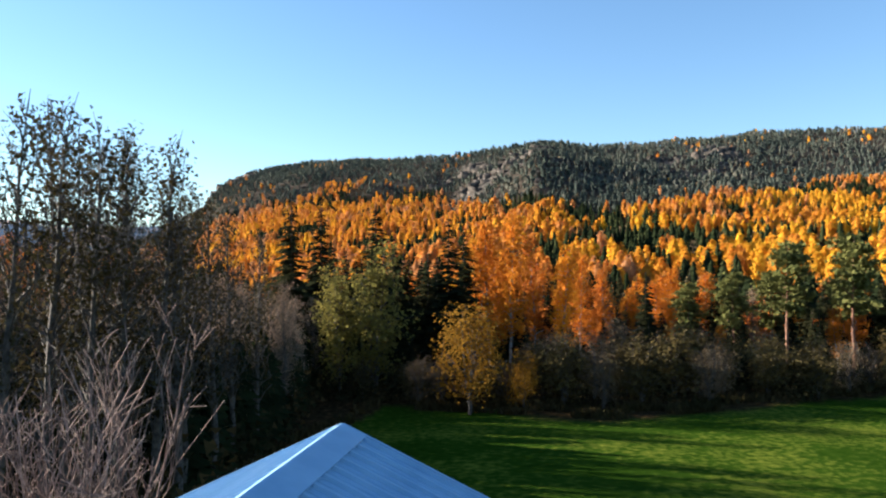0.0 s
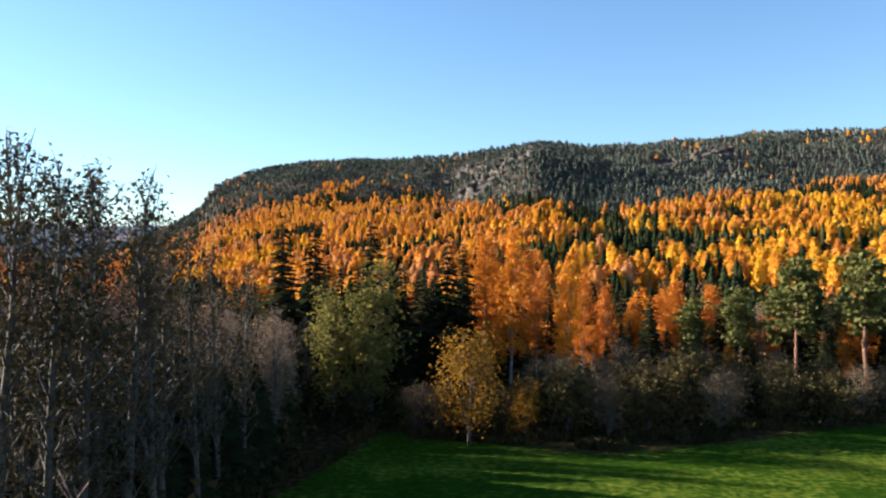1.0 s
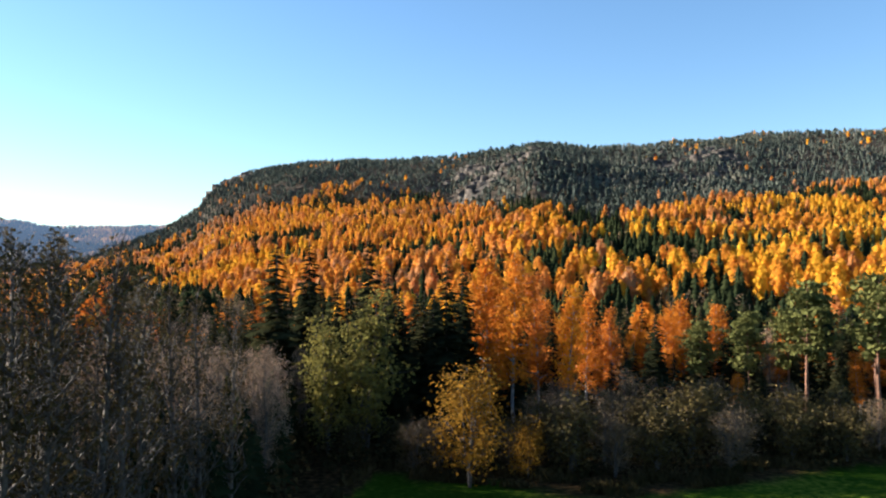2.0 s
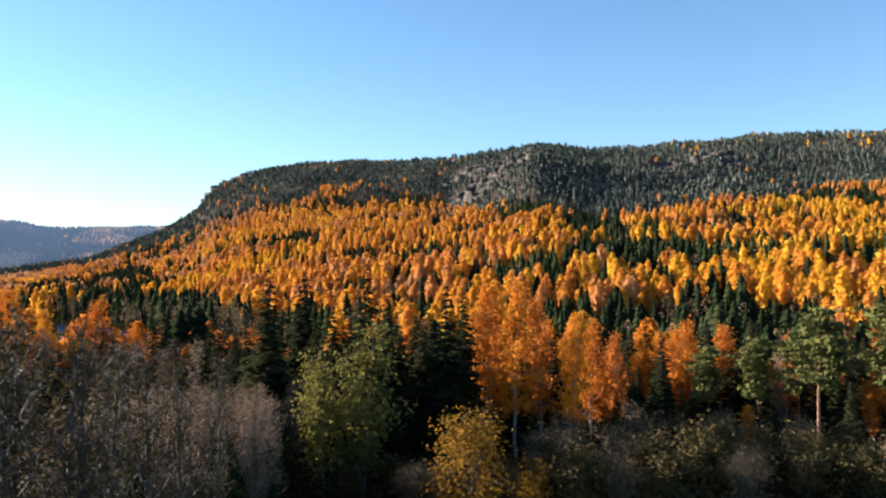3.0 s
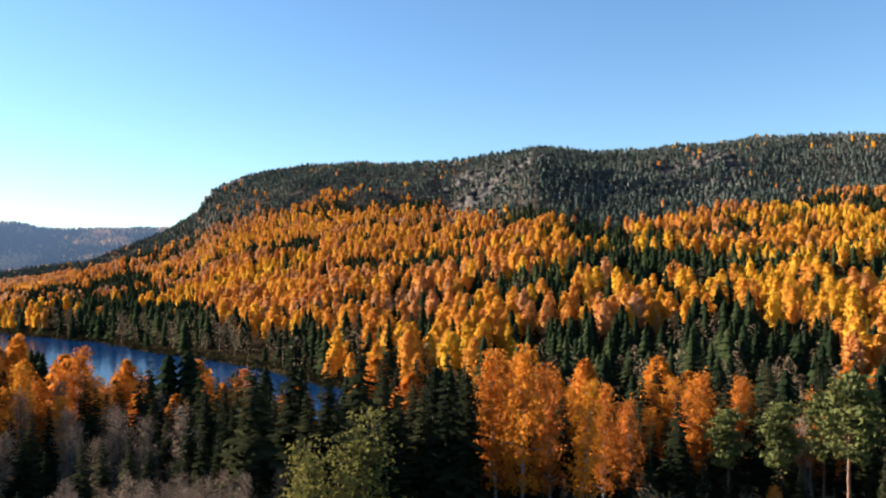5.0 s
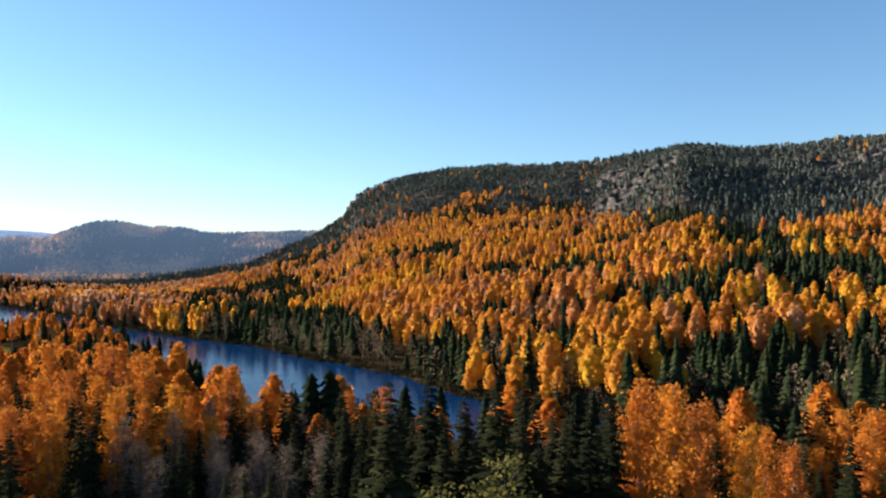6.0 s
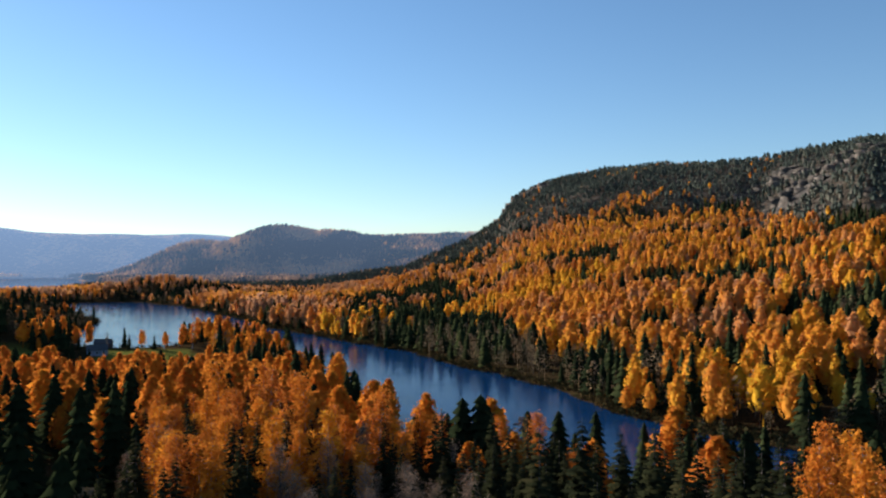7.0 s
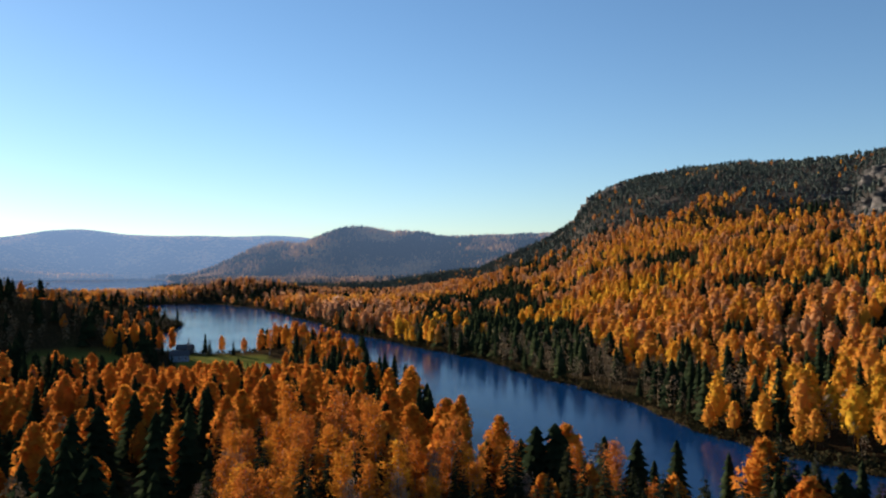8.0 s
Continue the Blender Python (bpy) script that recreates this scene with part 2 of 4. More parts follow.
def lawn(x, y):
    """1 on the lawns: by the lake house, on the hillside, under the shaded hill."""
    a = 1 - smooth(np.hypot((x + 270) / 1.15, (y - 332) / 0.9) + (fbm(x, y, 14, 2, 33) - 0.5) * 8, 23, 26)
    b = 1 - smooth(np.hypot((x - 202) / 1.2, (y - 402) / 1.3), 10, 13)
    c = 1 - smooth(np.hypot((x + 326) / 1.3, (y - 286) / 1.1), 17, 21)
    return np.maximum(np.maximum(a, b), c)


def rocky(x, y):
    """1 on bare rock and felled ground on the long hill."""
    u = x / np.maximum(y - 12, 60)
    n = fbm(x, y, 38, 5, 41)
    cliff = smooth(u, -0.05, 0.0) * (1 - smooth(u, 0.12, 0.16)) * smooth(y, 800, 850) * (1 - smooth(y, 980, 1080))
    felled = (1 - smooth(np.hypot((u - 0.325) / 0.075, (y - 930) / 130), 0.7, 1.0))
    nose = smooth(u, -0.345, -0.325) * (1 - smooth(u, -0.25, -0.21)) * smooth(y, 1180, 1260) * (1 - smooth(y, 1420, 1450))
    return np.clip(cliff * smooth(n, 0.41, 0.54) + felled * smooth(n, 0.36, 0.54) + nose * smooth(n, 0.43, 0.56), 0, 1)


def heath_cover(x, y):
    """1 on the pine heath of the upper slope, 0 in the birch and spruce woods below it."""
    u = x / np.maximum(y - 12, 60)
    edge = np.interp(u, [-0.5, -0.27, -0.127, -0.055, 0.0, 0.05, 0.09, 0.195, 0.3, 0.375, 0.48, 0.6], [1170, 965, 945, 928, 890, 775, 700, 610, 635, 700, 765, 790])
    return smooth(y - edge + (fbm(x, y, 70, 3, 57) - 0.5) * 110, -18, 22)


def ground_material():
    m, nodes, links, bsdf = material("ground_cover")

    def attr(key):
        a = nodes.new("ShaderNodeAttribute")
        a.attribute_name = key
        return a.outputs["Fac"]

    def mix(fac, a, b):
        n = nodes.new("ShaderNodeMix")
        n.data_type = "RGBA"
        links.new(fac, n.inputs["Factor"])
        links.new(a, n.inputs["A"])
        links.new(b, n.inputs["B"])
        return n.outputs["Result"]
    fine, broad = noise_node(nodes, links, 1.6, 6), noise_node(nodes, links, 0.07, 5)
    stones = noise_node(nodes, links, 0.09, 8)
    floor_c = ramp(nodes, [(0.3, (0.012, 0.010, 0.005)), (0.52, (0.035, 0.024, 0.011)), (0.72, (0.095, 0.055, 0.022))])
    links.new(fine.outputs["Fac"], floor_c.inputs["Fac"])
    both = maths(nodes, links, "ADD", maths(nodes, links, "MULTIPLY", fine.outputs["Fac"], 0.45), maths(nodes, links, "MULTIPLY", broad.outputs["Fac"], 0.55))
    grass_c = ramp(nodes, [(0.33, (0.013, 0.032, 0.002)), (0.5, (0.027, 0.054, 0.005)), (0.68, (0.15, 0.165, 0.02))])
    links.new(both, grass_c.inputs["Fac"])
    lawn_c = ramp(nodes, [(0.35, (0.085, 0.095, 0.016)), (0.6, (0.16, 0.145, 0.03))])
    links.new(both, lawn_c.inputs["Fac"])
    rock_c = ramp(nodes, [(0.36, (0.03, 0.029, 0.026)), (0.5, (0.062, 0.056, 0.05)), (0.64, (0.13, 0.115, 0.10))])
    links.new(stones.outputs["Fac"], rock_c.inputs["Fac"])
    wood_c = ramp(nodes, [(0.40, (0.012, 0.018, 0.009)), (0.55, (0.025, 0.026, 0.012)), (0.66, (0.10, 0.045, 0.014))])
    links.new(noise_node(nodes, links, 0.03, 9).outputs["Fac"], wood_c.inputs["Fac"])
    col = mix(attr("meadow"), floor_c.outputs["Color"], grass_c.outputs["Color"])
    col = mix(attr("lawn"), col, lawn_c.outputs["Color"])
    col = mix(attr("rock"), col, rock_c.outputs["Color"])
    col = mix(attr("woods"), col, wood_c.outputs["Color"])
    links.new(col, bsdf.inputs["Base Color"])
    bsdf.inputs["Roughness"].default_value = 0.95
    bsdf.inputs["Specular IOR Level"].default_value = 0.0
    bump = nodes.new("ShaderNodeBump")
    bump.inputs["Strength"].default_value, bump.inputs["Distance"].default_value = 0.7, 0.12
    links.new(fine.outputs["Fac"], bump.inputs["Height"])
    links.new(bump.outputs["Normal"], bsdf.inputs["Normal"])
    return m


def water_material():
    m, nodes, links, bsdf = material("lake_water")
    bsdf.inputs["Base Color"].default_value = (0.004, 0.022, 0.07, 1)
    bsdf.inputs["Roughness"].default_value = 0.14
    bsdf.inputs["IOR"].default_value = 1.115
    a, b = noise_node(nodes, links, 0.7, 4), noise_node(nodes, links, 0.035, 4)
    calm = ramp(nodes, [(0.42, (0.25, 0.25, 0.25)), (0.62, (1, 1, 1))])
    links.new(b.outputs["Fac"], calm.inputs["Fac"])
    bump = nodes.new("ShaderNodeBump")
    bump.inputs["Distance"].default_value = 0.3
    links.new(maths(nodes, links, "MULTIPLY", calm.outputs["Color"], 0.3), bump.inputs["Strength"])
    links.new(a.outputs["Fac"], bump.inputs["Height"])
    links.new(bump.outputs["Normal"], bsdf.inputs["Normal"])
    return m


# ---- ground: one sheet out to the horizon, finer near the house and ahead ----
def build_ground():
    radii = np.concatenate([[0.0], np.geomspace(3, 4850, 200)])
    ahead = np.linspace(-66, 40, 400)
    back = np.linspace(40, 294, 62)[1:-1]
    ang = np.radians(np.concatenate([ahead, back]))
    r, a = np.meshgrid(radii, ang, indexing="ij")
    x, y = r * np.sin(a), 12 + r * np.cos(a)
    z = height(x, y) - 14 * smooth(r, 1950, 2080)
    n, k = r.shape
    i, j = np.meshgrid(np.arange(n - 1), np.arange(k), indexing="ij")
    p, q = i * k + j, i * k + (j + 1) % k
    faces = np.stack([p, q, q + k, p + k], -1).reshape(-1, 4)
    xf, yf = x.ravel(), y.ravel()
    dist = np.hypot(xf, yf)
    me = mesh_of("ground", np.stack([xf, yf, z.ravel()], 1), faces, ground_material(),
                 {"meadow": meadow(xf, yf), "lawn": lawn(xf, yf), "rock": np.maximum(rocky(xf, yf), 0.55 * heath_cover(xf, yf) * smooth(yf, 500, 600)), "woods": smooth(dist, 1500, 1900)}, flat=False)
    return tagged(new("ground", me), "rolling ground with green meadow, forest floor and bare rock", "ground", kind="structure")


build_ground()


def ridge_material(name, from_trees):
    """Wooded ridges kilometres off, distance haze painted on as a blue glow."""
    m, nodes, links, bsdf = material(name)
    n, fine = noise_node(nodes, links, 0.006, 5), noise_node(nodes, links, 0.055, 4)
    if from_trees:
        at = nodes.new("ShaderNodeAttribute")
        at.attribute_name = "tint"
        both = at.outputs["Fac"]
        stops = [(0.0, (0.010, 0.015, 0.010)), (0.45, (0.028, 0.032, 0.020)), (0.55, (0.16, 0.09, 0.045)), (1.0, (0.38, 0.19, 0.07))]
    else:
        both = maths(nodes, links, "ADD", maths(nodes, links, "MULTIPLY", n.outputs["Fac"], 0.5), maths(nodes, links, "MULTIPLY", fine.outputs["Fac"], 0.5))
        stops = [(0.42, (0.006, 0.010, 0.006)), (0.50, (0.025, 0.028, 0.015)), (0.57, (0.26, 0.12, 0.035))]
    col = ramp(nodes, stops)
    links.new(both, col.inputs["Fac"])
    bump = nodes.new("ShaderNodeBump")
    bump.inputs["Strength"].default_value, bump.inputs["Distance"].default_value = 1.0, 14.0
    links.new(fine.outputs["Fac"], bump.inputs["Height"])
    links.new(bump.outputs["Normal"], bsdf.inputs["Normal"])
    links.new(col.outputs["Color"], bsdf.inputs["Base Color"])
    bsdf.inputs["Roughness"].default_value, bsdf.inputs["Specular IOR Level"].default_value = 1.0, 0.0
    # blue emission stands in for the haze of the air
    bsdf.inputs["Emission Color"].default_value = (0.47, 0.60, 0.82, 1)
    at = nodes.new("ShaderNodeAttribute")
    at.attribute_name = "haze_glow"
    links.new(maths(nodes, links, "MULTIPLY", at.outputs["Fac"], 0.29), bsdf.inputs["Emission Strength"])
    return m


def build_backdrop():
    """The farthest wooded ridges, with painted haze that grows with distance."""
    def haze_glow(d):
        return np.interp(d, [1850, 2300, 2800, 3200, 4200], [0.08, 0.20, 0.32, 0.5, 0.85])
    radii, ang = np.geomspace(1850, 4800, 60), np.radians(np.linspace(-66, 10, 260))
    r, a = np.meshgrid(radii, ang, indexing="ij")
    x, y = r * np.sin(a), 12 + r * np.cos(a)
    z = height(x, y)
    z = z - 4 + 8 * smooth(z, WATER + 2, WATER + 16) * smooth(r, 1860, 2000)
    i, j = np.meshgrid(np.arange(59), np.arange(259), indexing="ij")
    p = i * 260 + j
    faces = np.stack([p, p + 260, p + 261, p + 1], -1).reshape(-1, 4)
    tri = np.concatenate([faces[:, [0, 1, 2]], faces[:, [0, 2, 3]]])
    me = mesh_of("backdrop", np.stack([x.ravel(), y.ravel(), z.ravel()], 1), tri, ridge_material("far_ridges", False), {"haze_glow": haze_glow(r.ravel())}, flat=False)
    tagged(new("backdrop", me), "distant wooded ridges beyond the lake under painted blue haze", "hills", kind="structure")
    # trees on the ridges
    trees = 50000
    tr, ta = np.sqrt(rng.uniform(1880 ** 2, 3300 ** 2, trees)), radians(1) * rng.uniform(-60, -8, trees)
    tx, ty = tr * np.sin(ta), 12 + tr * np.cos(ta)
    tz = height(tx, ty)
    m2 = tz > WATER + 5
    tx, ty, tz, tr = tx[m2], ty[m2], tz[m2] + 1, tr[m2]
    tint = np.clip((fbm(tx, ty, 110, 3, 81) - 0.5) * 3.2 + 0.52 + rng.normal(scale=0.16, size=len(tx)), 0, 1)
    n5 = np.arange(5) * math.tau / 5
    tall, wide = rng.uniform(8, 17, len(tx)), rng.uniform(3.5, 7, len(tx))
    ring = np.stack([tx[:, None] + wide[:, None] * np.cos(n5), ty[:, None] + wide[:, None] * np.sin(n5), np.tile(tz[:, None], (1, 5))], -1)
    tops = np.stack([tx, ty, tz + tall], -1)[:, None]
    base = 6 * np.arange(len(tx))[:, None]
    more = np.stack([base + np.arange(5), base + (np.arange(5) + 1) % 5, np.repeat(base + 5, 5, 1)], -1).reshape(-1, 3)
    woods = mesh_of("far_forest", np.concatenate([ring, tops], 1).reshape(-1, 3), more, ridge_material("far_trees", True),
                    {"haze_glow": haze_glow(np.repeat(tr, 6)), "tint": np.repeat(tint, 6)}, flat=False)
    return tagged(new("far_forest", woods), "dense forest on the distant hills with painted haze", "forest", kind="stuff")


build_backdrop()


def build_water():
    bm = bmesh.new()
    ring = [bm.verts.new((-1300 + 3300 * math.cos(t * math.tau / 64), 1900 + 2400 * math.sin(t * math.tau / 64), WATER)) for t in range(64)]
    bm.faces.new(ring)
    me = bm_mesh("water", bm, water_material())
    return tagged(new("water", me), "calm dark blue lake and river water", "water", kind="structure")


build_water()


# ---- trees near the camera: each a thing with trunk and crown ----
def trunk_path(r, tall, lean=0.03, steps=7, bend=0.012):
    t = np.linspace(0, 1, steps)
    side = np.cumsum(r.normal(scale=bend * tall, size=(steps, 2)), 0)
    side -= side[0]
    tilt = r.normal(scale=lean * tall, size=2)
    return np.column_stack([side * 0.6 + tilt * t[:, None], t * tall])


def limbs_of(r, path, n, low, spread, profile, rise=(35, 65), droop=0.25, girth=0.16):
    """Limbs that leave the trunk at growing height; each a bent path of four points."""
    tall = path[-1, 2]
    out = []
    for k in range(n):
        f = low + (0.98 - low) * ((k + r.uniform(0, 1)) / n)
        root = np.array([np.interp(f * tall, path[:, 2], path[:, c]) for c in range(3)])
        az, up = k * 2.4 + r.normal(scale=0.4), radians(r.uniform(*rise))
        long = spread * profile((f - low) / (1 - low)) * r.uniform(0.7, 1.2)
        way = np.array([math.cos(az) * math.cos(up), math.sin(az) * math.cos(up), math.sin(up)])
        pts = np.array([root + way * long * s + np.array([0, 0, -droop * long * s * s]) + r.normal(scale=0.03 * long, size=3) * (s > 0) for s in (0, 0.35, 0.7, 1.0)])
        out.append((pts, girth * tall * 0.03 * (1 - 0.75 * f) + 0.012))
    return out


def broadleaf(seed, tall, low, spread, limbs, leaves, size, profile, rise=(35, 65), droop=0.25, twigs=0, loose=0.16, stems=1, thin=0.45, stout=1.0):
    """Arrays of wood and leaves of one broad-leaved tree."""
    r = np.random.default_rng(seed)
    wood, arms, places, stools = [], [], [], []
    for st in range(stems):
        first = (len(wood), len(arms))
        path = trunk_path(r, tall * (1 if st == 0 else r.uniform(0.7, 0.95)), 0.03 + 0.035 * (stems > 1) + 0.05 * (stems > 8))
        wood.append(tube(path, np.linspace((tall * 0.011 + 0.03) * stout, 0.015 * stout, len(path)), 6))
        for pts, g in limbs_of(r, path, max(limbs // stems, 3), low, spread, profile, rise, droop):
            g = g * stout
            arms.append(tube(pts, np.linspace(g, 0.008, 4), 3))
            long = np.linalg.norm(pts[-1] - pts[0])
            ends = [pts]
            for _ in range(twigs):
                s = r.uniform(0.25, 1.0)
                root = np.array([np.interp(s, (0, 0.35, 0.7, 1), pts[:, c]) for c in range(3)])
                tip = root + (r.normal(size=3) * 0.5 + np.array([0, 0, 0.55]) + (pts[-1] - pts[0]) / (long + 1e-6) * 0.5) * long * r.uniform(0.2, 0.5)
                arms.append(tube(np.array([root, tip]), np.array([g * 0.4, 0.006]) + 0.004, 3))
                ends.append(np.array([root, root, (root + tip) / 2, tip]))
            if leaves:
                n = max(1, int(leaves / limbs * (0.35 + long / spread)))
                s = r.uniform(0.25, 1.1, n)
                e = np.array([ends[i] for i in r.integers(0, len(ends), n)])
                k = np.minimum((s * 3).astype(int), 2)
                fr = (s * 3 - k)[:, None]
                at = e[np.arange(n), k] * (1 - fr) + e[np.arange(n), k + 1] * fr
                places.append(at + r.normal(scale=loose * spread * 0.55 + 0.12, size=(n, 3)) - np.array([0, 0, 0.1]) * r.uniform(0, 3, (n, 1)))
        stools.append(joined(wood[first[0]:] + arms[first[1]:]))
    crown = None
    if not leaves and stems > 1:
        return stools
    if leaves:
        at = np.concatenate(places)
        crown = leaf_cloud(r, at, size, at - np.array([0, 0, tall * (low + 0.35)]) if thin > 0.2 else None, thin)
    return joined(wood + arms), crown


def spruce_arrays(seed, tall, spread, low=0.08, layers=30):
    r = np.random.default_rng(seed)
    path = trunk_path(r, tall, 0.008, 6, 0.003)
    wood = tube(path, np.linspace(tall * 0.012 + 0.03, 0.02, 6), 6)
    fr_v, fr_f, base = [], [], 0
    for k in range(layers):
        f = low + (1 - low) * (k / layers) ** 0.92
        z = f * tall
        reach = spread * (1 - f) ** 0.85 * r.uniform(0.85, 1.12) + 0.18
        n = 10 if f < 0.6 else 8
        for b in range(n):
            az = b * math.tau / n + k * 0.9 + r.normal(scale=0.35)
            long = reach * r.uniform(0.42, 1.25)
            out, side = np.array([math.cos(az), math.sin(az), 0]), np.array([-math.sin(az), math.cos(az), 0])
            droop = long * r.uniform(0.12, 0.55)
            root = np.array([0, 0, z + r.normal(scale=0.16)]) + 0.04 * out
            mid, tip = root + out * long * 0.55 - np.array([0, 0, droop * 0.45]), root + out * long - np.array([0, 0, droop * 0.72])
            wide = 0.27 * long + 0.14
            fr_v += [root, mid + side * wide - np.array([0, 0, 0.12 * long]), tip, mid - side * wide - np.array([0, 0, 0.12 * long]), mid + np.array([0, 0, 0.05 * long])]
            fr_f += [[base, base + 1, base + 4], [base + 1, base + 2, base + 4], [base + 2, base + 3, base + 4], [base + 3, base, base + 4]]
            base += 5
            for sgn in (1, -1):
                s = r.uniform(0.35, 0.85)
                p0 = root * (1 - s) + tip * s
                p1 = p0 + side * sgn * wide * r.uniform(0.9, 1.6) + out * 0.18 * long - np.array([0, 0, 0.2 * long])
                fr_v += [p0, p1, p0 + out * 0.22 * long - np.array([0, 0, 0.22 * long])]
                fr_f += [[base, base + 1, base + 2]]
                base += 3
    return wood, (np.array(fr_v), np.array(fr_f))


def pine_arrays(seed, tall, spread):
    r = np.random.default_rng(seed)
    path = trunk_path(r, tall, 0.015, 7, 0.006)
    wood, places = [tube(path, np.linspace(tall * 0.012 + 0.05, 0.04, 7), 7)], []
    for pts, g in limbs_of(r, path, 17, 0.45, spread, lambda t: 0.55 + 0.75 * math.sin(math.pi * min(1, t * 0.9 + 0.12)), (0, 40), 0.05, 0.2):
        wood.append(tube(pts, np.linspace(g + 0.02, 0.012, 4), 4))
        for p in pts[1:]:
            for _ in range(2):
                c = p + r.normal(scale=0.22 * spread, size=3) * np.array([1, 1, 0.35])
                places.append(c + r.normal(size=(22, 3)) * np.array([0.6, 0.6, 0.22]))
    return joined(wood), leaf_cloud(r, np.concatenate(places), 0.42, np.tile([[0, 0, 1.0]], (sum(len(p) for p in places), 1)))


def dome(t):
    return 0.35 + 0.75 * math.sin(math.pi * min(1.0, 0.18 + t * 0.8))


def flame(t):
    return 0.55 + 0.6 * math.sin(math.pi * min(1.0, 0.15 + t * 0.85)) - 0.35 * t


def over_ground(x, y, top):
    return top - float(height(x, y)) + 0.15


def tree_kind(name, arrays, wood_m, leaf_m):
    """The shared meshes of one tree: wood and, if it has one, crown."""
    if isinstance(arrays, list):
        return name, [("stem", mesh_of("stem", *a, wood_m)) for a in arrays]
    made = [("trunk", mesh_of("trunk", *arrays[0], wood_m))]
    if arrays[1] is not None:
        made.append(("crown", mesh_of("crown", *arrays[1], leaf_m)))
    return name, made


def plant(kind, x, y, scale, label, category, group, turn=None, wide=1.0):
    name, meshes = kind
    ob = new(name)
    ob.empty_display_size = 0.5
    z = float(height(x, y))
    turn = rng.uniform(0, math.tau) if turn is None else turn
    ob.matrix_basis = Matrix.Translation((x, y, z - 0.15)) @ Matrix.Rotation(turn, 4, "Z") @ Matrix.Diagonal((scale * wide, scale * wide, scale, 1))
    for nm, me in meshes:
        part(nm, me, ob)
    return tagged(ob, label, category, group)


K_SPRUCE = [tree_kind("spruce", spruce_arrays(40 + k, 20.0, 3.4, 0.05, 30), M_GREY_BARK, M_NEEDLE) for k in range(4)]
K_YOUNG = [tree_kind("spruce", spruce_arrays(48 + k, 20.0, 3.6, 0.05, 15), M_GREY_BARK, M_NEEDLE) for k in range(2)]
K_BIRCH = [tree_kind("birch", broadleaf(60 + k, 16.0, 0.26, 2.7, 34, 3200, 0.245, flame, (35, 65), 0.5, 1, 0.18), M_BIRCH_BARK, M_BIRCH_LEAF) for k in range(5)]
K_PINE = [tree_kind("pine", pine_arrays(80 + k, 16.0, 1.9), M_PINE_BARK, M_PINE_NEEDLE) for k in range(2)]
K_ASPEN = [tree_kind("aspen", broadleaf(90 + k, 15.0, 0.10, 3.4, 50, 3600, 0.27, dome, (40, 72), 0.2, 3, 0.2, 3), M_GREY_BARK, M_DULL) for k in range(2)]
K_GOLD = [tree_kind("rowan", broadleaf(100 + k, 9.0, 0.12, 2.7, 44, 3400, 0.18, dome, (25, 68), 0.2, 2, 0.2, 3), M_GREY_BARK, M_GOLD) for k in range(2)]
K_ALDER = [tree_kind("alder", broadleaf(110 + k, 16.0, 0.16, 2.5, 42, 2000, 0.40, flame, (40, 70), 0.05, 3, 0.17, 1, 0.05), M_GREY_BARK, M_TWIGS_DARK) for k in range(4)]
K_ALDER_TALL = [tree_kind("alder", broadleaf(115 + k, 16.0, 0.22, 2.3, 44, 1300, 0.14, flame, (45, 74), 0.05, 5, 0.09, 1, 0.4), M_GREY_BARK, M_ALDER_LEAF) for k in range(3)]
K_THICKET = [tree_kind("willow_bush", broadleaf(120 + k, 7.0, 0.06, 2.4, 44, 1700, 0.34, dome, (45, 75), 0.0, 2, 0.2, 5, 0.05), M_GREY_BARK, M_TWIGS) for k in range(2)]
K_THICKET += [tree_kind("willow_bush", broadleaf(124 + k, 7.0, 0.06, 2.4, 44, 1900, 0.20, dome, (45, 75), 0.0, 2, 0.2, 5), M_GREY_BARK, M_BUSH) for k in range(2)]
K_SHRUB = tree_kind("bare_tree", broadleaf(131, 8.6, 0.25, 1.7, 210, 0, 0, dome, (38, 72), -0.15, 5, 0.1, 14, stout=0.45), M_TWIG, M_DULL)

L_SPRUCE = ("tall dark green spruce with drooping boughs in the wood", "tree", "spruces by the meadow")
L_BIRCH = ("birch with glowing orange autumn leaves in the wood", "tree", "autumn birches")
L_PINE = ("pine with reddish trunk and flat green boughs", "tree", "pines by the meadow")
L_ALDER = ("almost leafless grey alder in the shaded wood", "tree", "bare alders")
L_THICKET = ("thin leafless willow bush at the edge of the meadow", "bush", "bushes at the meadow")

# the trees that stand out: kind, x, y, height over 20 or own size
for x, y, top in [(-18.1, 93.7, 21.7), (-15.7, 101.7, 21.4), (-8.3, 98.5, 21.6), (0.7, 99.0, 19.9), (2.8, 104, 18.8), (-42.6, 133, 15.2), (-59, 147, 14.0), (-38.7, 145, 13.0),
                  (-35.5, 143, 11.5), (-50, 118, 11), (-26, 128, 13.5), (-64, 138, 13), (-7, 112, 18), (-48, 110, 12.0), (10, 108, 12), (44, 120, 11), (22, 100, 9), (-30, 118, 14), (-62, 128, 13.5), (-52, 133, 13), (-47, 141, 13), (-31, 138, 13.5), (-22, 112, 14.5), (-28, 105, 13), (-12, 116, 15), (-3, 110, 15), (-4, 128, 13), (-2, 106, 15.5), (-12, 124, 14), (3, 116, 15), (5, 124, 14), (-11, 122, 16.3), (-6, 120, 15.8), (-15, 121, 16.3), (-1, 122, 15.2), (-19, 118, 16)]:
    plant(K_SPRUCE[rng.integers(4)], x, y, over_ground(x, y, top + 0.8) / 20, *L_SPRUCE, wide=1.2)
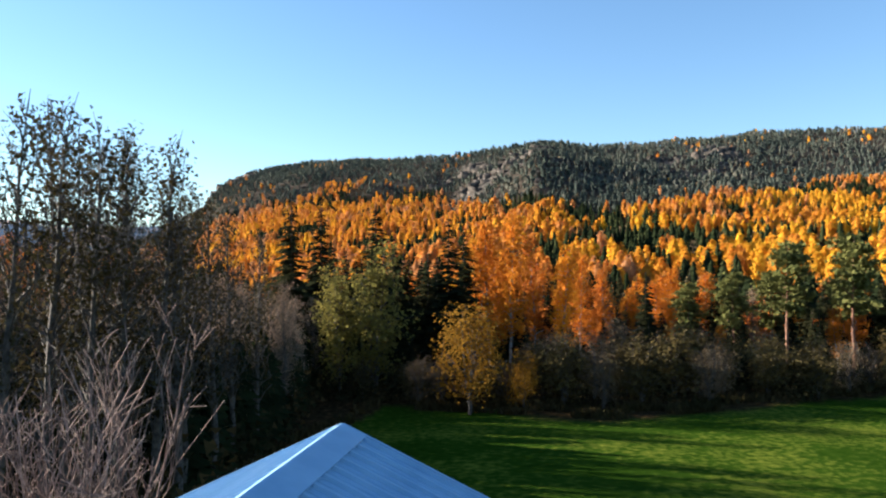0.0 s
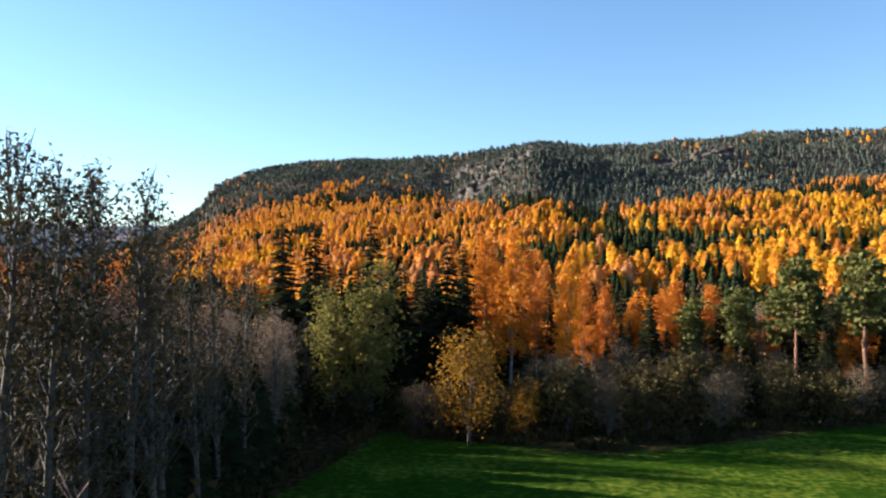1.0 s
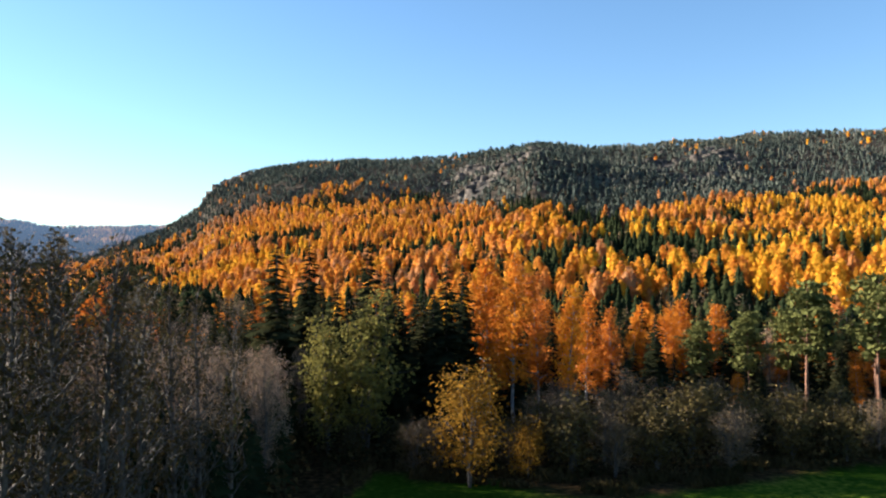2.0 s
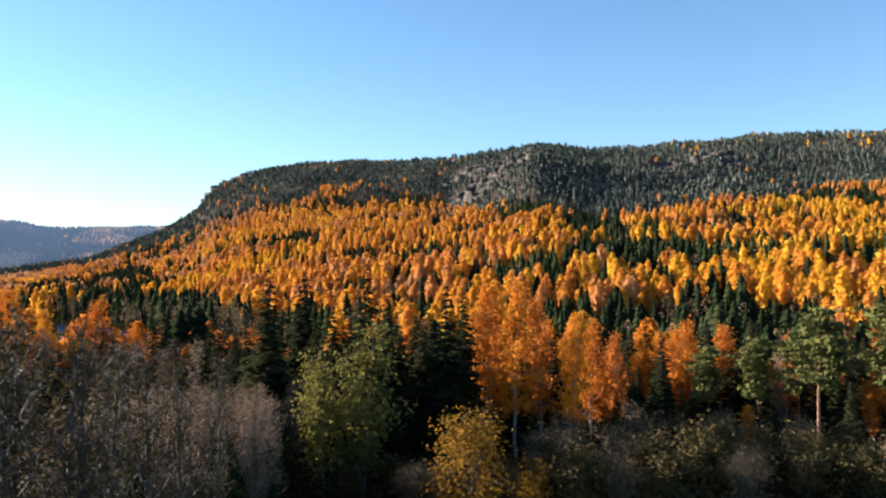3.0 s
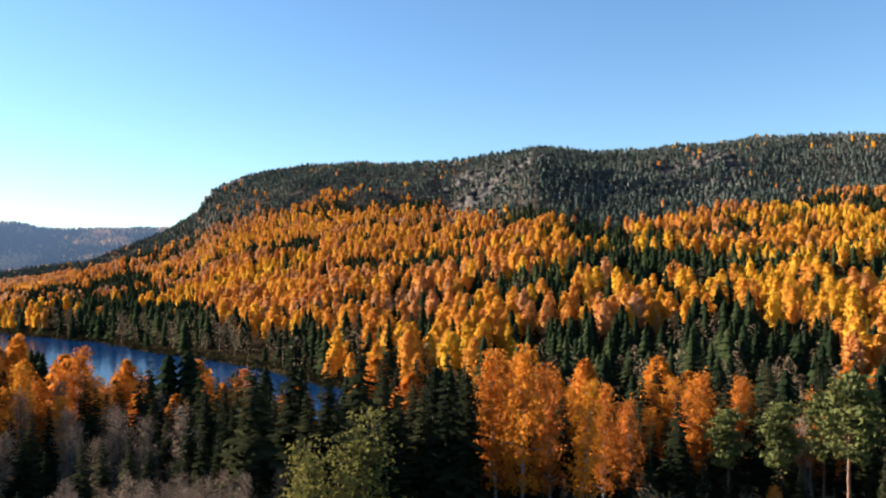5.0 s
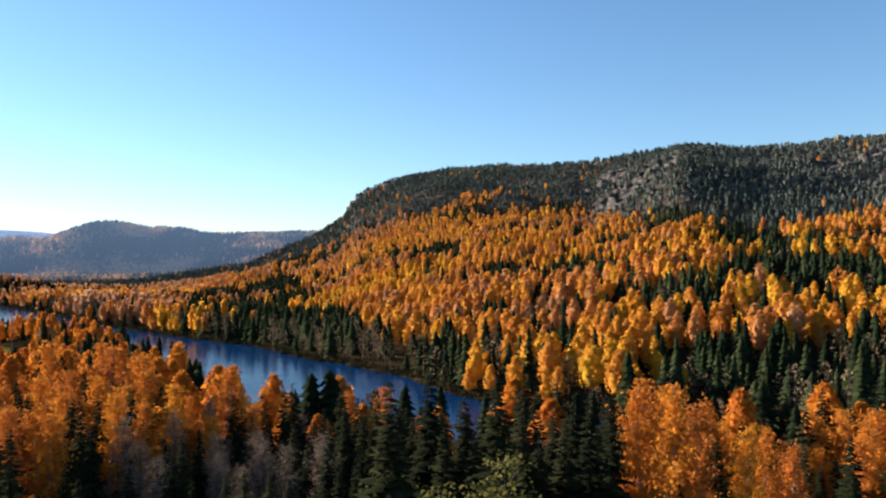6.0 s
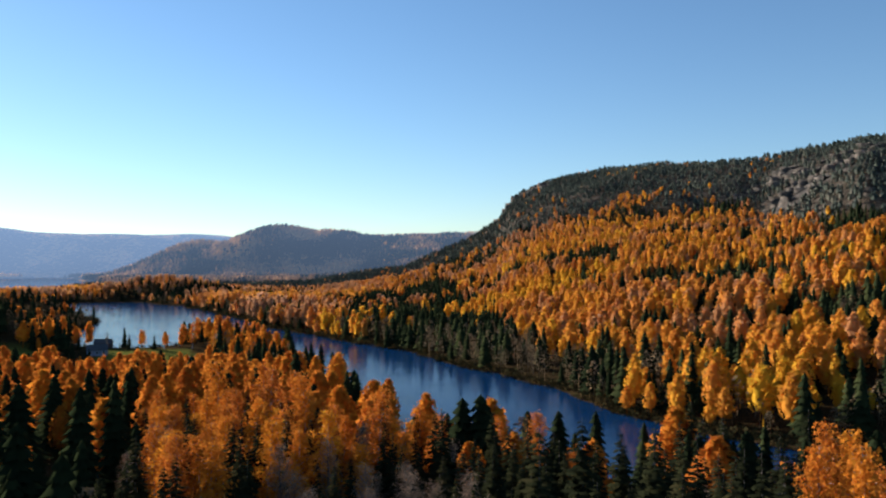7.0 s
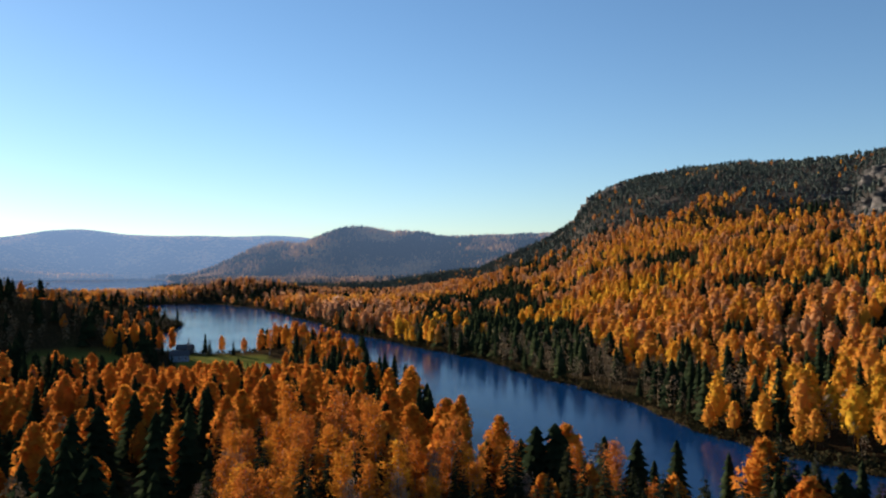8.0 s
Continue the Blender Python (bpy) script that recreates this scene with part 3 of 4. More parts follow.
plant(K_ASPEN[0], -7.6, 88.5, over_ground(-7.6, 88.5, 16.3) / 15, "broad aspen with thin olive green leaves", "tree", "aspens", 0.4, 1.1)
plant(K_ASPEN[1], -11.3, 87.0, over_ground(-11.3, 87, 14.0) / 15, "broad aspen with thin olive green leaves", "tree", "aspens", 1.4)
plant(K_GOLD[0], 2.6, 76.5, over_ground(2.6, 76.5, 9.9) / 9, "small rowan with golden yellow leaves at the meadow", "tree", "rowans", 0.0, 1.3)
plant(K_GOLD[1], 8.0, 79.0, 0.62, "small rowan with golden yellow leaves at the meadow", "tree", "rowans", 2.0)
for x, y, tall in [(7.5, 138, 19), (10, 133, 22), (13, 140, 21), (17, 136, 19), (21, 142, 16), (35, 148, 16), (39, 152, 17), (43, 150, 17.5), (25, 128, 14), (31, 134, 13),
                   (-57.4, 124.4, 18), (-70, 140.6, 22), (-76, 137, 22.5), (-82, 144, 23), (-79, 150, 22), (-88, 140, 23), (-66, 133, 19.5), (-34, 152, 15), (-51, 155, 13), (-46, 157, 13), (-27, 150, 14)]:
    plant(K_BIRCH[rng.integers(5)], x, y, tall / 16, *L_BIRCH)
for x, y, top in [(-38, 112, 12.6), (-34, 108, 12.2), (-31, 112, 12.8), (-41, 116, 12.4), (-45, 113, 12), (-55, 122, 13), (-48, 104, 11.5), (-52, 108, 12), (-37, 103, 11), (-42, 107, 11.6)]:
    plant(K_ALDER[rng.integers(4)], x, y, over_ground(x, y, top) / 16, "leafless brown alder among the spruces", "tree", "bare alders", wide=1.25)
for x, y in [(-64, 156), (-58.5, 161), (-53, 157), (-47, 163), (-42, 158), (-69, 151), (-75, 158), (-36, 164)]:
    plant(K_BIRCH[rng.integers(5)], x, y, over_ground(x, y, rng.uniform(9.8, 11.2)) / 16, *L_BIRCH, wide=1.1)
for x, y, top in [(6.2, 105, 20.4), (9.0, 103, 21.2), (12.5, 106.5, 18.6), (15.4, 104, 17.0), (18.5, 108, 15.8), (22.5, 110, 14.0)]:
    plant(K_BIRCH[rng.integers(5)], x, y, over_ground(x, y, top) / 16, "tall broad birch with rusty orange leaves", "tree", "autumn birches", wide=0.88)
for x, y, tall in [(52.9, 102.2, 18.5), (46, 106, 17.5), (58, 112, 17), (41, 112, 14), (36, 116, 13), (64, 104, 16), (49, 118, 15)]:
    plant(K_PINE[rng.integers(2)], x, y, tall / 16, *L_PINE, wide=1.0)
plant(K_SHRUB, -5.45, 11.6, 0.98, "leafless bushy young tree with pale upright twigs", "tree", "", 0.7, 0.88)

# scattered trees of the woods on the home bank
taken = [(o.location.x, o.location.y, 2.6) for o in scene.objects if o.get("category") in ("tree", "bush")]


def scatter(n, inside, gap, tries=40):
    """Places at random that keep a gap from one another."""
    out = []
    for _ in range(n * tries):
        if len(out) >= n:
            break
        x, y = inside()
        if shore(np.array(x), np.array(y)) < 3 or meadow(np.array(x), np.array(y)) > 0.1 or lawn(np.array(x), np.array(y)) > 0.2:
            continue
        if any((x - a) ** 2 + (y - b) ** 2 < (max(gap, g)) ** 2 for a, b, g in taken):
            continue
        taken.append((x, y, gap * 0.8))
        out.append((x, y))
    return out


def left_wood():
    y = rng.uniform(40, 92)
    return rng.uniform(-46, -14.5), y


# the tall front row of alders: place and height of the top
for x, y, top in [(-17.4, 31, 20.6), (-16.7, 33, 21.0), (-17.6, 37, 21.8), (-15.4, 34.5, 20.2), (-15.6, 37.5, 20.4), (-14.6, 36, 19.8), (-14.2, 39, 20.4), (-16.8, 42, 20.6), (-14.0, 42, 19.4),
                  (-15.2, 46, 18.8), (-14.4, 50, 18.4), (-14.9, 56, 17.6), (-14.2, 60, 16.6), (-18.4, 40, 20.8), (-19.8, 43, 20.5), (-17.0, 50, 18.6), (-18.8, 55, 17.8)]:
    plant(K_ALDER_TALL[rng.integers(3)], x, y, over_ground(x, y, top) / 16, *L_ALDER, wide=1.05)
    taken.append((x, y, 1.4))
for x, y in scatter(120, left_wood, 1.9):
    tall = np.interp(x / y, [-0.56, -0.38, -0.28, -0.18], [20.5, 19.5, 17.5, 15.0]) * rng.uniform(0.9, 1.06)
    if y > 54 and x < -0.47 * (y - 12):
        plant(K_YOUNG[rng.integers(2)], x, y, rng.uniform(9.5, 12.5) / 20, "young dark spruce under the bare alders", "tree", "young spruces", wide=1.6)
        continue
    tall = min(tall, np.interp(y, [50, 60, 88], [15.5, 14.5, 10.5]) * rng.uniform(0.88, 1.05))
    plant(K_ALDER[rng.integers(4)], x, y, tall / 16, *L_ALDER, wide=1.1)
# hidden below the alder crowns, added to darken the wood and shade the meadow
shade_spruces = [(x, y, np.interp(y, [50, 88], [13, 9.5]) * rng.uniform(0.65, 1.0)) for x, y in scatter(80, lambda: (rng.uniform(-46, -15.5), rng.uniform(46, 90)), 1.4)]
shade_spruces += [(x, y, np.interp(y, [50, 86], [10.5, 7.5]) * rng.uniform(0.55, 1.0)) for x, y in scatter(90, lambda: (rng.uniform(-25, -14.8), rng.uniform(46, 86)), 1.15)]
for x, y in scatter(32, lambda: (rng.uniform(10, 75), rng.uniform(78, 97)), 3.8):
    plant(K_THICKET[rng.integers(4)], x, y, rng.uniform(0.6, 1.05), *L_THICKET, wide=1.55)
for x, y in scatter(12, lambda: (rng.uniform(-16, 12), rng.uniform(80, 92)), 2.2):
    plant(K_THICKET[rng.integers(4)], x, y, rng.uniform(0.4, 0.7), *L_THICKET, wide=1.5)


def home_wood():
    y = rng.uniform(84, 142)
    return rng.uniform(-0.72 * y, 0.60 * y), y


for x, y in scatter(75, lambda: (rng.uniform(-12, 85), rng.uniform(112, 168)), 3.6):
    tall = over_ground(x, y, rng.uniform(10.0, 14.5))
    if rng.uniform() < 0.36 and 6 < x < 48:
        plant(K_BIRCH[rng.integers(5)], x, y, tall / 16, *L_BIRCH, wide=1.2)
    else:
        plant(K_SPRUCE[rng.integers(4)], x, y, tall / 20, *L_SPRUCE, wide=1.35)
for x, y in scatter(220, home_wood, 4.1):
    pick, tall = rng.uniform(), rng.uniform(12.0, 16.0)
    if x < -22:                                   # mixed wood beyond the bare alders
        birch = (0.62 if x < -50 else 0.12) if y > 100 else 0.06
        tall = over_ground(x, y, rng.uniform(14.0, 17.0) if x < -54 else rng.uniform(10.5, 13.0))
    elif x < 4:                                   # spruce clump
        birch = 0.05 if y > 122 else 0.0
        tall = rng.uniform(11, 18) if y > 96 else rng.uniform(6, 11)
    else:                                         # behind the thicket
        birch = 0.62 if y > 120 else 0.0 if x < 32 else 0.2
        tall = rng.uniform(9, 15) if y > 112 else rng.uniform(5, 10)
    if pick < birch:
        plant(K_BIRCH[rng.integers(5)], x, y, tall / 16, *L_BIRCH, wide=1.1)
    elif pick < 0.92:
        plant(K_SPRUCE[rng.integers(4)], x, y, tall / 20, *L_SPRUCE, wide=1.25)
    else:
        plant(K_ALDER[rng.integers(4)], x, y, tall / 18, *L_ALDER)


# ---- farther woods: joined trees, three grades of detail ----
def far_templates(kind, grade, count):
    """Small arrays of one tree of unit height, its foot at the origin."""
    out = []
    for k in range(count):
        r = np.random.default_rng(900 + 37 * grade + k + 500 * (kind == "conifer") + 250 * (kind == "bare"))
        if kind == "conifer":
            layers, sides = ((8, 8), (4, 6), (2, 5), (14, 10), (1, 4))[grade]
            vs, fs, base = [], [], 0
            for i in range(layers):
                f0, f1 = 0.10 + 0.9 * i / layers, min(1.0, 0.10 + 0.9 * (i + 1.5) / layers)
                rad = 0.215 * (1 - f0) ** 0.8 + 0.012
                n = sides * 2 if grade not in (2, 4) else sides
                a = np.arange(n) * math.tau / n + r.uniform(0, 6)
                rr = rad * np.where(np.arange(n) % 2 == 0, 1.0, 0.55 if grade not in (2, 4) else 1.0) * r.uniform(0.75, 1.2, n)
                ring = np.column_stack([rr * np.cos(a), rr * np.sin(a), f0 - 0.25 * rr + r.normal(scale=0.01, size=n)])
                vs += [ring, [[0, 0, f1]]]
                fs.append(np.column_stack([base + np.arange(n), base + (np.arange(n) + 1) % n, np.full(n, base + n)]))
                base += n + 1
            out.append((np.concatenate(vs), np.concatenate(fs)))
        else:
            n, size = ((170, 0.072), (56, 0.115), (11, 0.2), (520, 0.052), (3, 0.3))[grade]
            n = n // 2 if kind == "bare" and grade in (0, 3) else n
            t = r.uniform(0, 1, n) ** 0.9
            rad = 0.25 * np.maximum(np.sin(np.pi * np.clip(0.13 + 0.86 * t, 0, 1)), 0) ** 0.62 * (1.0 - 0.36 * t)
            a = r.uniform(0, math.tau, n)
            lump = 1 + 0.16 * np.sin(a * 3 + t * 9 + r.uniform(0, 6))
            rr = rad * np.sqrt(r.uniform(0.3, 1.05, n)) * lump
            at = np.column_stack([rr * np.cos(a), rr * np.sin(a), 0.25 + 0.72 * t])
            cloud = leaf_cloud(r, at, size * (0.6 if kind == "bare" else 1), (at - np.array([0, 0, 0.5])) * np.array([1, 1, 0.6]))
            stem = tube(np.array([[0, 0, 0], [0.01, 0, 0.35], [0.0, 0.01, 0.8]]), np.array([0.013, 0.010, 0.004]), 3)
            pieces = [cloud] if grade in (2, 4) else [cloud, stem]
            if kind == "leafy":
                rows, sides = ((5, 7), (4, 6), (3, 5), (5, 8), (2, 4))[grade]
                ct = np.linspace(0.02, 0.95, rows)
                cr = 0.25 * np.sin(np.pi * (0.13 + 0.86 * ct)) ** 0.62 * (1.0 - 0.36 * ct) * (0.70 if grade in (0, 3) else 0.78)
                ca = np.arange(sides) * math.tau / sides + np.arange(rows)[:, None] * 0.5
                cr = cr[:, None] * r.uniform(0.74, 1.22, (rows, sides))
                rim = np.stack([cr * np.cos(ca), cr * np.sin(ca), np.repeat(0.25 + 0.70 * ct[:, None], sides, 1) + r.normal(scale=0.02, size=cr.shape)], -1).reshape(-1, 3)
                body = np.concatenate([rim, [[0, 0, 0.99]]])
                i, j = np.meshgrid(np.arange(rows - 1), np.arange(sides), indexing="ij")
                p, q = i * sides + j, i * sides + (j + 1) % sides
                top = (rows - 1) * sides + np.arange(sides)
                skin = np.concatenate([np.stack([p, q, q + sides], -1).reshape(-1, 3), np.stack([p, q + sides, p + sides], -1).reshape(-1, 3),
                                       np.column_stack([top, (rows - 1) * sides + (np.arange(sides) + 1) % sides, np.full(sides, rows * sides)])])
                pieces.append((body, skin))
            out.append(joined(pieces))
    return out


def forest(name, label, mat, kind, grade, x, y, tall, tint):
    """One joined mesh of many trees."""
    kinds = far_templates(kind, grade, 6)
    which = rng.integers(0, 6, len(x))
    z, turn, fat = height(x, y), rng.uniform(0, math.tau, len(x)), rng.uniform(0.8, 1.6 if kind == "conifer" else 1.2, len(x))
    vs, fs, ts, base = [], [], [], 0
    for k, (v, f) in enumerate(kinds):
        m = np.where(which == k)[0]
        if not len(m):
            continue
        c, s = np.cos(turn[m])[:, None], np.sin(turn[m])[:, None]
        h = tall[m][:, None]
        w = h * fat[m][:, None]
        px = x[m][:, None] + (c * v[:, 0] - s * v[:, 1]) * w
        py = y[m][:, None] + (s * v[:, 0] + c * v[:, 1]) * w
        pz = z[m][:, None] - 0.2 + v[:, 2] * h
        vs.append(np.stack([px, py, pz], -1).reshape(-1, 3))
        fs.append((f[None] + (np.arange(len(m)) * len(v))[:, None, None] + base).reshape(-1, 3))
        ts.append(np.repeat(tint[m], len(v)))
        base += len(m) * len(v)
    me = mesh_of(name, np.concatenate(vs), np.concatenate(fs), mat, {"tint": np.concatenate(ts)})
    return tagged(new(name, me), label, "forest", kind="stuff")


def jittered(r0, r1, gap):
    """Places on a shaken grid within a fan of ground ahead."""
    xs, ys = np.meshgrid(np.arange(-r1, r1, gap), np.arange(0, r1, gap))
    x, y = (xs + rng.uniform(-0.5, 0.5, xs.shape) * gap).ravel(), (ys + rng.uniform(-0.5, 0.5, xs.shape) * gap).ravel()
    d, a = np.hypot(x, y - 15), np.degrees(np.arctan2(x, y - 15))
    keep = (d > r0) & (d < r1) & (a > -59) & (a < 33)
    return x[keep], y[keep]


def grow(grade, r0, r1, gap):
    x, y = jittered(r0, r1, gap)
    d = shore(x, y)
    u = x / np.maximum(y - 12, 60)
    behind = y > np.interp(u, CREST_U, CREST_Y) + 60
    home = (y < 142) & (y - np.interp(x, RX, RY) < 0) & (x > -0.72 * y)
    keep = (d > 0.4) & (lawn(x, y) < 0.3) & (meadow(x, y) < 0.1) & ~home & ~(behind & (u > -0.33)) & (rocky(x, y) < rng.uniform(0.25, 1.0, len(x)))
    keep &= (y > np.interp(x, RX, RY)) | (rng.uniform(0, 1, len(x)) < 0.68)
    # open ground between the lake house's lawn and the water
    keep &= ~((np.hypot((x + 292) / 1.2, y - 348) < 34) & (y < np.interp(x, RX, RY)) & (x < -262) & (rng.uniform(0, 1, len(x)) < 0.93))
    # slope below the hillside field, thinned so that the camera sees the field
    keep &= ~((np.hypot((x - 196) / 0.9, (y - 384) / 1.4) < 14) & (rng.uniform(0, 1, len(x)) < 0.8))
    x, y, d, u = x[keep], y[keep], d[keep], u[keep]
    yc = np.interp(u, CREST_U, CREST_Y)
    far_side = y > np.interp(x, RX, RY)
    ys = np.interp(u, [-0.9, -0.4, -0.1, 0.1, 0.6], [900, 560, 350, 290, 230])
    s = np.clip((y - ys) / np.maximum(yc - ys, 50), 0, 1.4)
    heath = heath_cover(x, y)
    patch = fbm(x, y, 60, 3, 51)
    gold = 0.56 + 0.14 * smooth(u, 0.22, 0.30) - 0.16 * smooth(-x, 220, 340) + (patch - 0.5) * 2.6 + (fbm(x, y, 20, 2, 53) - 0.5) * 1.6
    gold = gold * (1 - heath) + heath * (0.025 + (patch - 0.5) * 0.25)
    gold = gold + 0.22 * (1 - heath) * (1 - smooth(u, -0.02, 0.10)) * smooth(y, 380, 430)
    gold = gold - 0.15 * smooth(u, 0.02, 0.08) * (1 - smooth(u, 0.22, 0.30))
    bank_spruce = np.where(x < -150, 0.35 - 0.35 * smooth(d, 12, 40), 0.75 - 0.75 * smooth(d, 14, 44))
    # stands of spruce: centre, radii; the fourth stands in for a shaded hollow
    for cx, cy, rx, ry, less in ((-25, 552, 60, 17, 0.7), (45, 392, 20, 55, 0.85), (118, 446, 52, 36, 0.9), (92, 262, 36, 62, 0.95), (-70, 470, 26, 12, 0.6), (150, 545, 60, 16, 0.6), (15, 640, 50, 13, 0.7), (-150, 700, 60, 18, 0.6)):
        gold = gold - less * (1 - smooth(np.hypot((x - cx) / rx, (y - cy) / ry) + (patch - 0.5) * 0.9, 0.7, 1.15))
    valley = pool_distance(x, y, [(-360, 790, 84), (-286, 680, 76), (-190, 500, 54), (-122, 388, 26)])
    # dark spruces in place of the shade that fills the hollow
    gold = gold - 0.6 * smooth(x, 40, 55) * (1 - smooth(y, 285, 315)) * (1 - smooth(x, 135, 160))
    gold = gold - bank_spruce - 0.85 * (1 - smooth(valley + (patch - 0.5) * 40, -8, 8))
    gold = np.where(far_side, gold, np.interp(np.hypot(x, y - 20), [120, 200], [0.22, 0.52]) + (patch - 0.5) * 1.5)
    # few gold trees on this hill, so that its woods look shaded
    shaded_hill = (x < -350) & (y < 640) & ~far_side
    gold = np.where(shaded_hill, 0.09, gold)
    is_gold = rng.uniform(0, 1, len(x)) < gold
    grey = pool_distance(x, y, [(-64, 302, 20), (-44, 352, 20)]) < 0
    bare = ~is_gold & (rng.uniform(0, 1, len(x)) < np.where(shaded_hill, 0.66, np.where((far_side & (d < 40)) | grey, 0.55, 0.13)))
    tone = np.clip(fbm(x, y, 60, 3, 61) * 1.5 - 0.22 + rng.normal(scale=0.2, size=len(x)), 0, 1)
    yellow = np.maximum(1 - smooth(np.hypot(x - 110, y - 381), 9, 16), 1 - smooth(np.hypot((x + 125) / 1.6, y - 580), 18, 30))
    # birches to the left and farther off take the hazed low tints
    tone = np.where(far_side, np.clip(tone + 0.30 * yellow + 0.12 * smooth(u, 0.2, 0.3) - 0.32 * smooth(-x, 190, 330) - 0.12 * smooth(y, 520, 860) + 0.14, 0, 1), 0.30 + tone * 0.45)
    # tint halved: the hill's shade is put into the tree colour
    tone = np.where(shaded_hill, tone * 0.5, tone)
    small = np.interp(y - 0.9 * np.clip(-x - 120, 0, 280), [380, 520, 700, 900, 1300], [1.06, 0.84, 0.68, 0.60, 0.56])
    tall = np.where(is_gold, rng.uniform(7.5, 18, len(x)), np.where(far_side, rng.uniform(7, 17, len(x)), rng.uniform(11, 18, len(x)))) * small
    tall = tall * np.where(far_side, 1.0, np.where(shaded_hill, 0.7, np.interp(x, [-260, -150, -100, -60], [0.82, 0.90, 1.08, 1.1]) * np.interp(np.hypot(x + 262, y - 318), [24, 40, 62], [0.45, 0.62, 1.0])))
    # heights capped along the camera's sight line, so that the lawn shows
    ahead, aside = (x + 262) * 0.672 - (y - 316) * 0.741, (x + 262) * 0.741 + (y - 316) * 0.672
    young = (ahead > -4) & (ahead < 125) & (np.abs(aside + 2) < 27)
    tall = np.where(young & ~far_side, np.minimum(tall, (3.0 + 0.112 * np.maximum(ahead, 0)) * rng.uniform(0.75, 1.1, len(x))), tall)
    # trees below the field capped to fit the camera's view of it
    below, beside = -(x - 202) * 0.46 - (y - 402) * 0.89, (x - 202) * 0.89 - (y - 402) * 0.46
    tall = np.where((below > 0) & (below < 55) & (np.abs(beside) < 11), np.minimum(tall, 1.5 + 0.17 * np.maximum(below, 0)), tall)
    pine = rng.uniform(0, 1, len(x)) < 0.84
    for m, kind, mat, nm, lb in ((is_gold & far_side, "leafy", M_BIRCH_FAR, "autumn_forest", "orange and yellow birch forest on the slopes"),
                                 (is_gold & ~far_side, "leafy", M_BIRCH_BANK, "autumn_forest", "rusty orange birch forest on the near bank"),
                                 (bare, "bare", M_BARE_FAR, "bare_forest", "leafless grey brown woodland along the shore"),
                                 (~is_gold & ~bare & (heath > 0.5) & pine, "leafy", M_PINE_HAZED, "pine_forest", "pine forest on the upper slope, greyed with painted haze"),
                                 (~is_gold & ~bare & (heath > 0.5) & ~pine, "conifer", M_PINE_HAZED, "upland_forest", "thin spruces among the upland pines, greyed with painted haze"),
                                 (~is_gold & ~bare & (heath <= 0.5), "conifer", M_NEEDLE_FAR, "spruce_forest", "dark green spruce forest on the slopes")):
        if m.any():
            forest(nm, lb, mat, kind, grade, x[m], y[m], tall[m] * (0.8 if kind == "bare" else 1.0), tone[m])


grow(3, 90, 235, 7.2)
grow(0, 235, 400, 6.6)
grow(1, 400, 700, 6.4)
grow(2, 700, 1560, 6.6)
grow(4, 1560, 1900, 9.5)


# ---- low growth: bushes on the forest floor, dry grass along the meadow ----
def undergrowth(n, inside, size, name, label):
    pts = np.array([p for p in (inside() for _ in range(n * 4)) if shore(np.array(p[0]), np.array(p[1])) > 2 and meadow(np.array(p[0]), np.array(p[1])) < 0.5][:n])
    z = height(pts[:, 0], pts[:, 1])
    k = 54
    r = rng.uniform(*size, len(pts))[:, None]
    off = rng.normal(size=(len(pts), k, 3)) * 0.42
    off[:, :, 2] = np.abs(off[:, :, 2]) + 0.15
    at = np.stack([pts[:, 0:1] + off[:, :, 0] * r, pts[:, 1:2] + off[:, :, 1] * r, z[:, None] + off[:, :, 2] * r], -1).reshape(-1, 3)
    v, f = leaf_cloud(rng, at, np.repeat(np.sqrt(r[:, 0]), k) * 0.22, off.reshape(-1, 3))
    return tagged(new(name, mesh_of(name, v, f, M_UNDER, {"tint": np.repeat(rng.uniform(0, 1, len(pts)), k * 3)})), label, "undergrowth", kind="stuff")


# dark clumps stand in for the deep shade on the forest floor
undergrowth(900, lambda: (rng.uniform(-60, 100), rng.uniform(80, 135)), (1.0, 3.2), "undergrowth", "low bushes under the trees, coloured dark for shade")
undergrowth(700, lambda: (rng.uniform(-60, -14), rng.uniform(36, 95)), (1.5, 5.5), "undergrowth", "low bushes under the bare alders, coloured dark for shade")


def shore_side(n):
    """Places along the water's edge within a fan ahead."""
    x, y = jittered(120, 900, 3.2)
    d = shore(x, y)
    m = np.where((d > -0.6) & (d < 5))[0]
    m = m[rng.permutation(len(m))[:n]]
    return list(zip(x[m], y[m]))


def shore_bushes():
    pts = np.array(shore_side(2200))
    z, k = np.maximum(height(pts[:, 0], pts[:, 1]), WATER), 30
    r = rng.uniform(1.6, 3.6, len(pts))[:, None]
    off = rng.normal(size=(len(pts), k, 3)) * 0.42
    off[:, :, 2] = np.abs(off[:, :, 2])
    at = np.stack([pts[:, 0:1] + off[:, :, 0] * r, pts[:, 1:2] + off[:, :, 1] * r, z[:, None] + off[:, :, 2] * r], -1).reshape(-1, 3)
    v, f = leaf_cloud(rng, at, np.repeat(r[:, 0], k) * 0.28, off.reshape(-1, 3))
    me = mesh_of("shore_bushes", v, f, M_UNDER, {"tint": np.repeat(rng.uniform(0, 1, len(pts)), k * 3)})
    return tagged(new("shore_bushes", me), "low brown bushes along the water's edge", "undergrowth", kind="stuff")


shore_bushes()


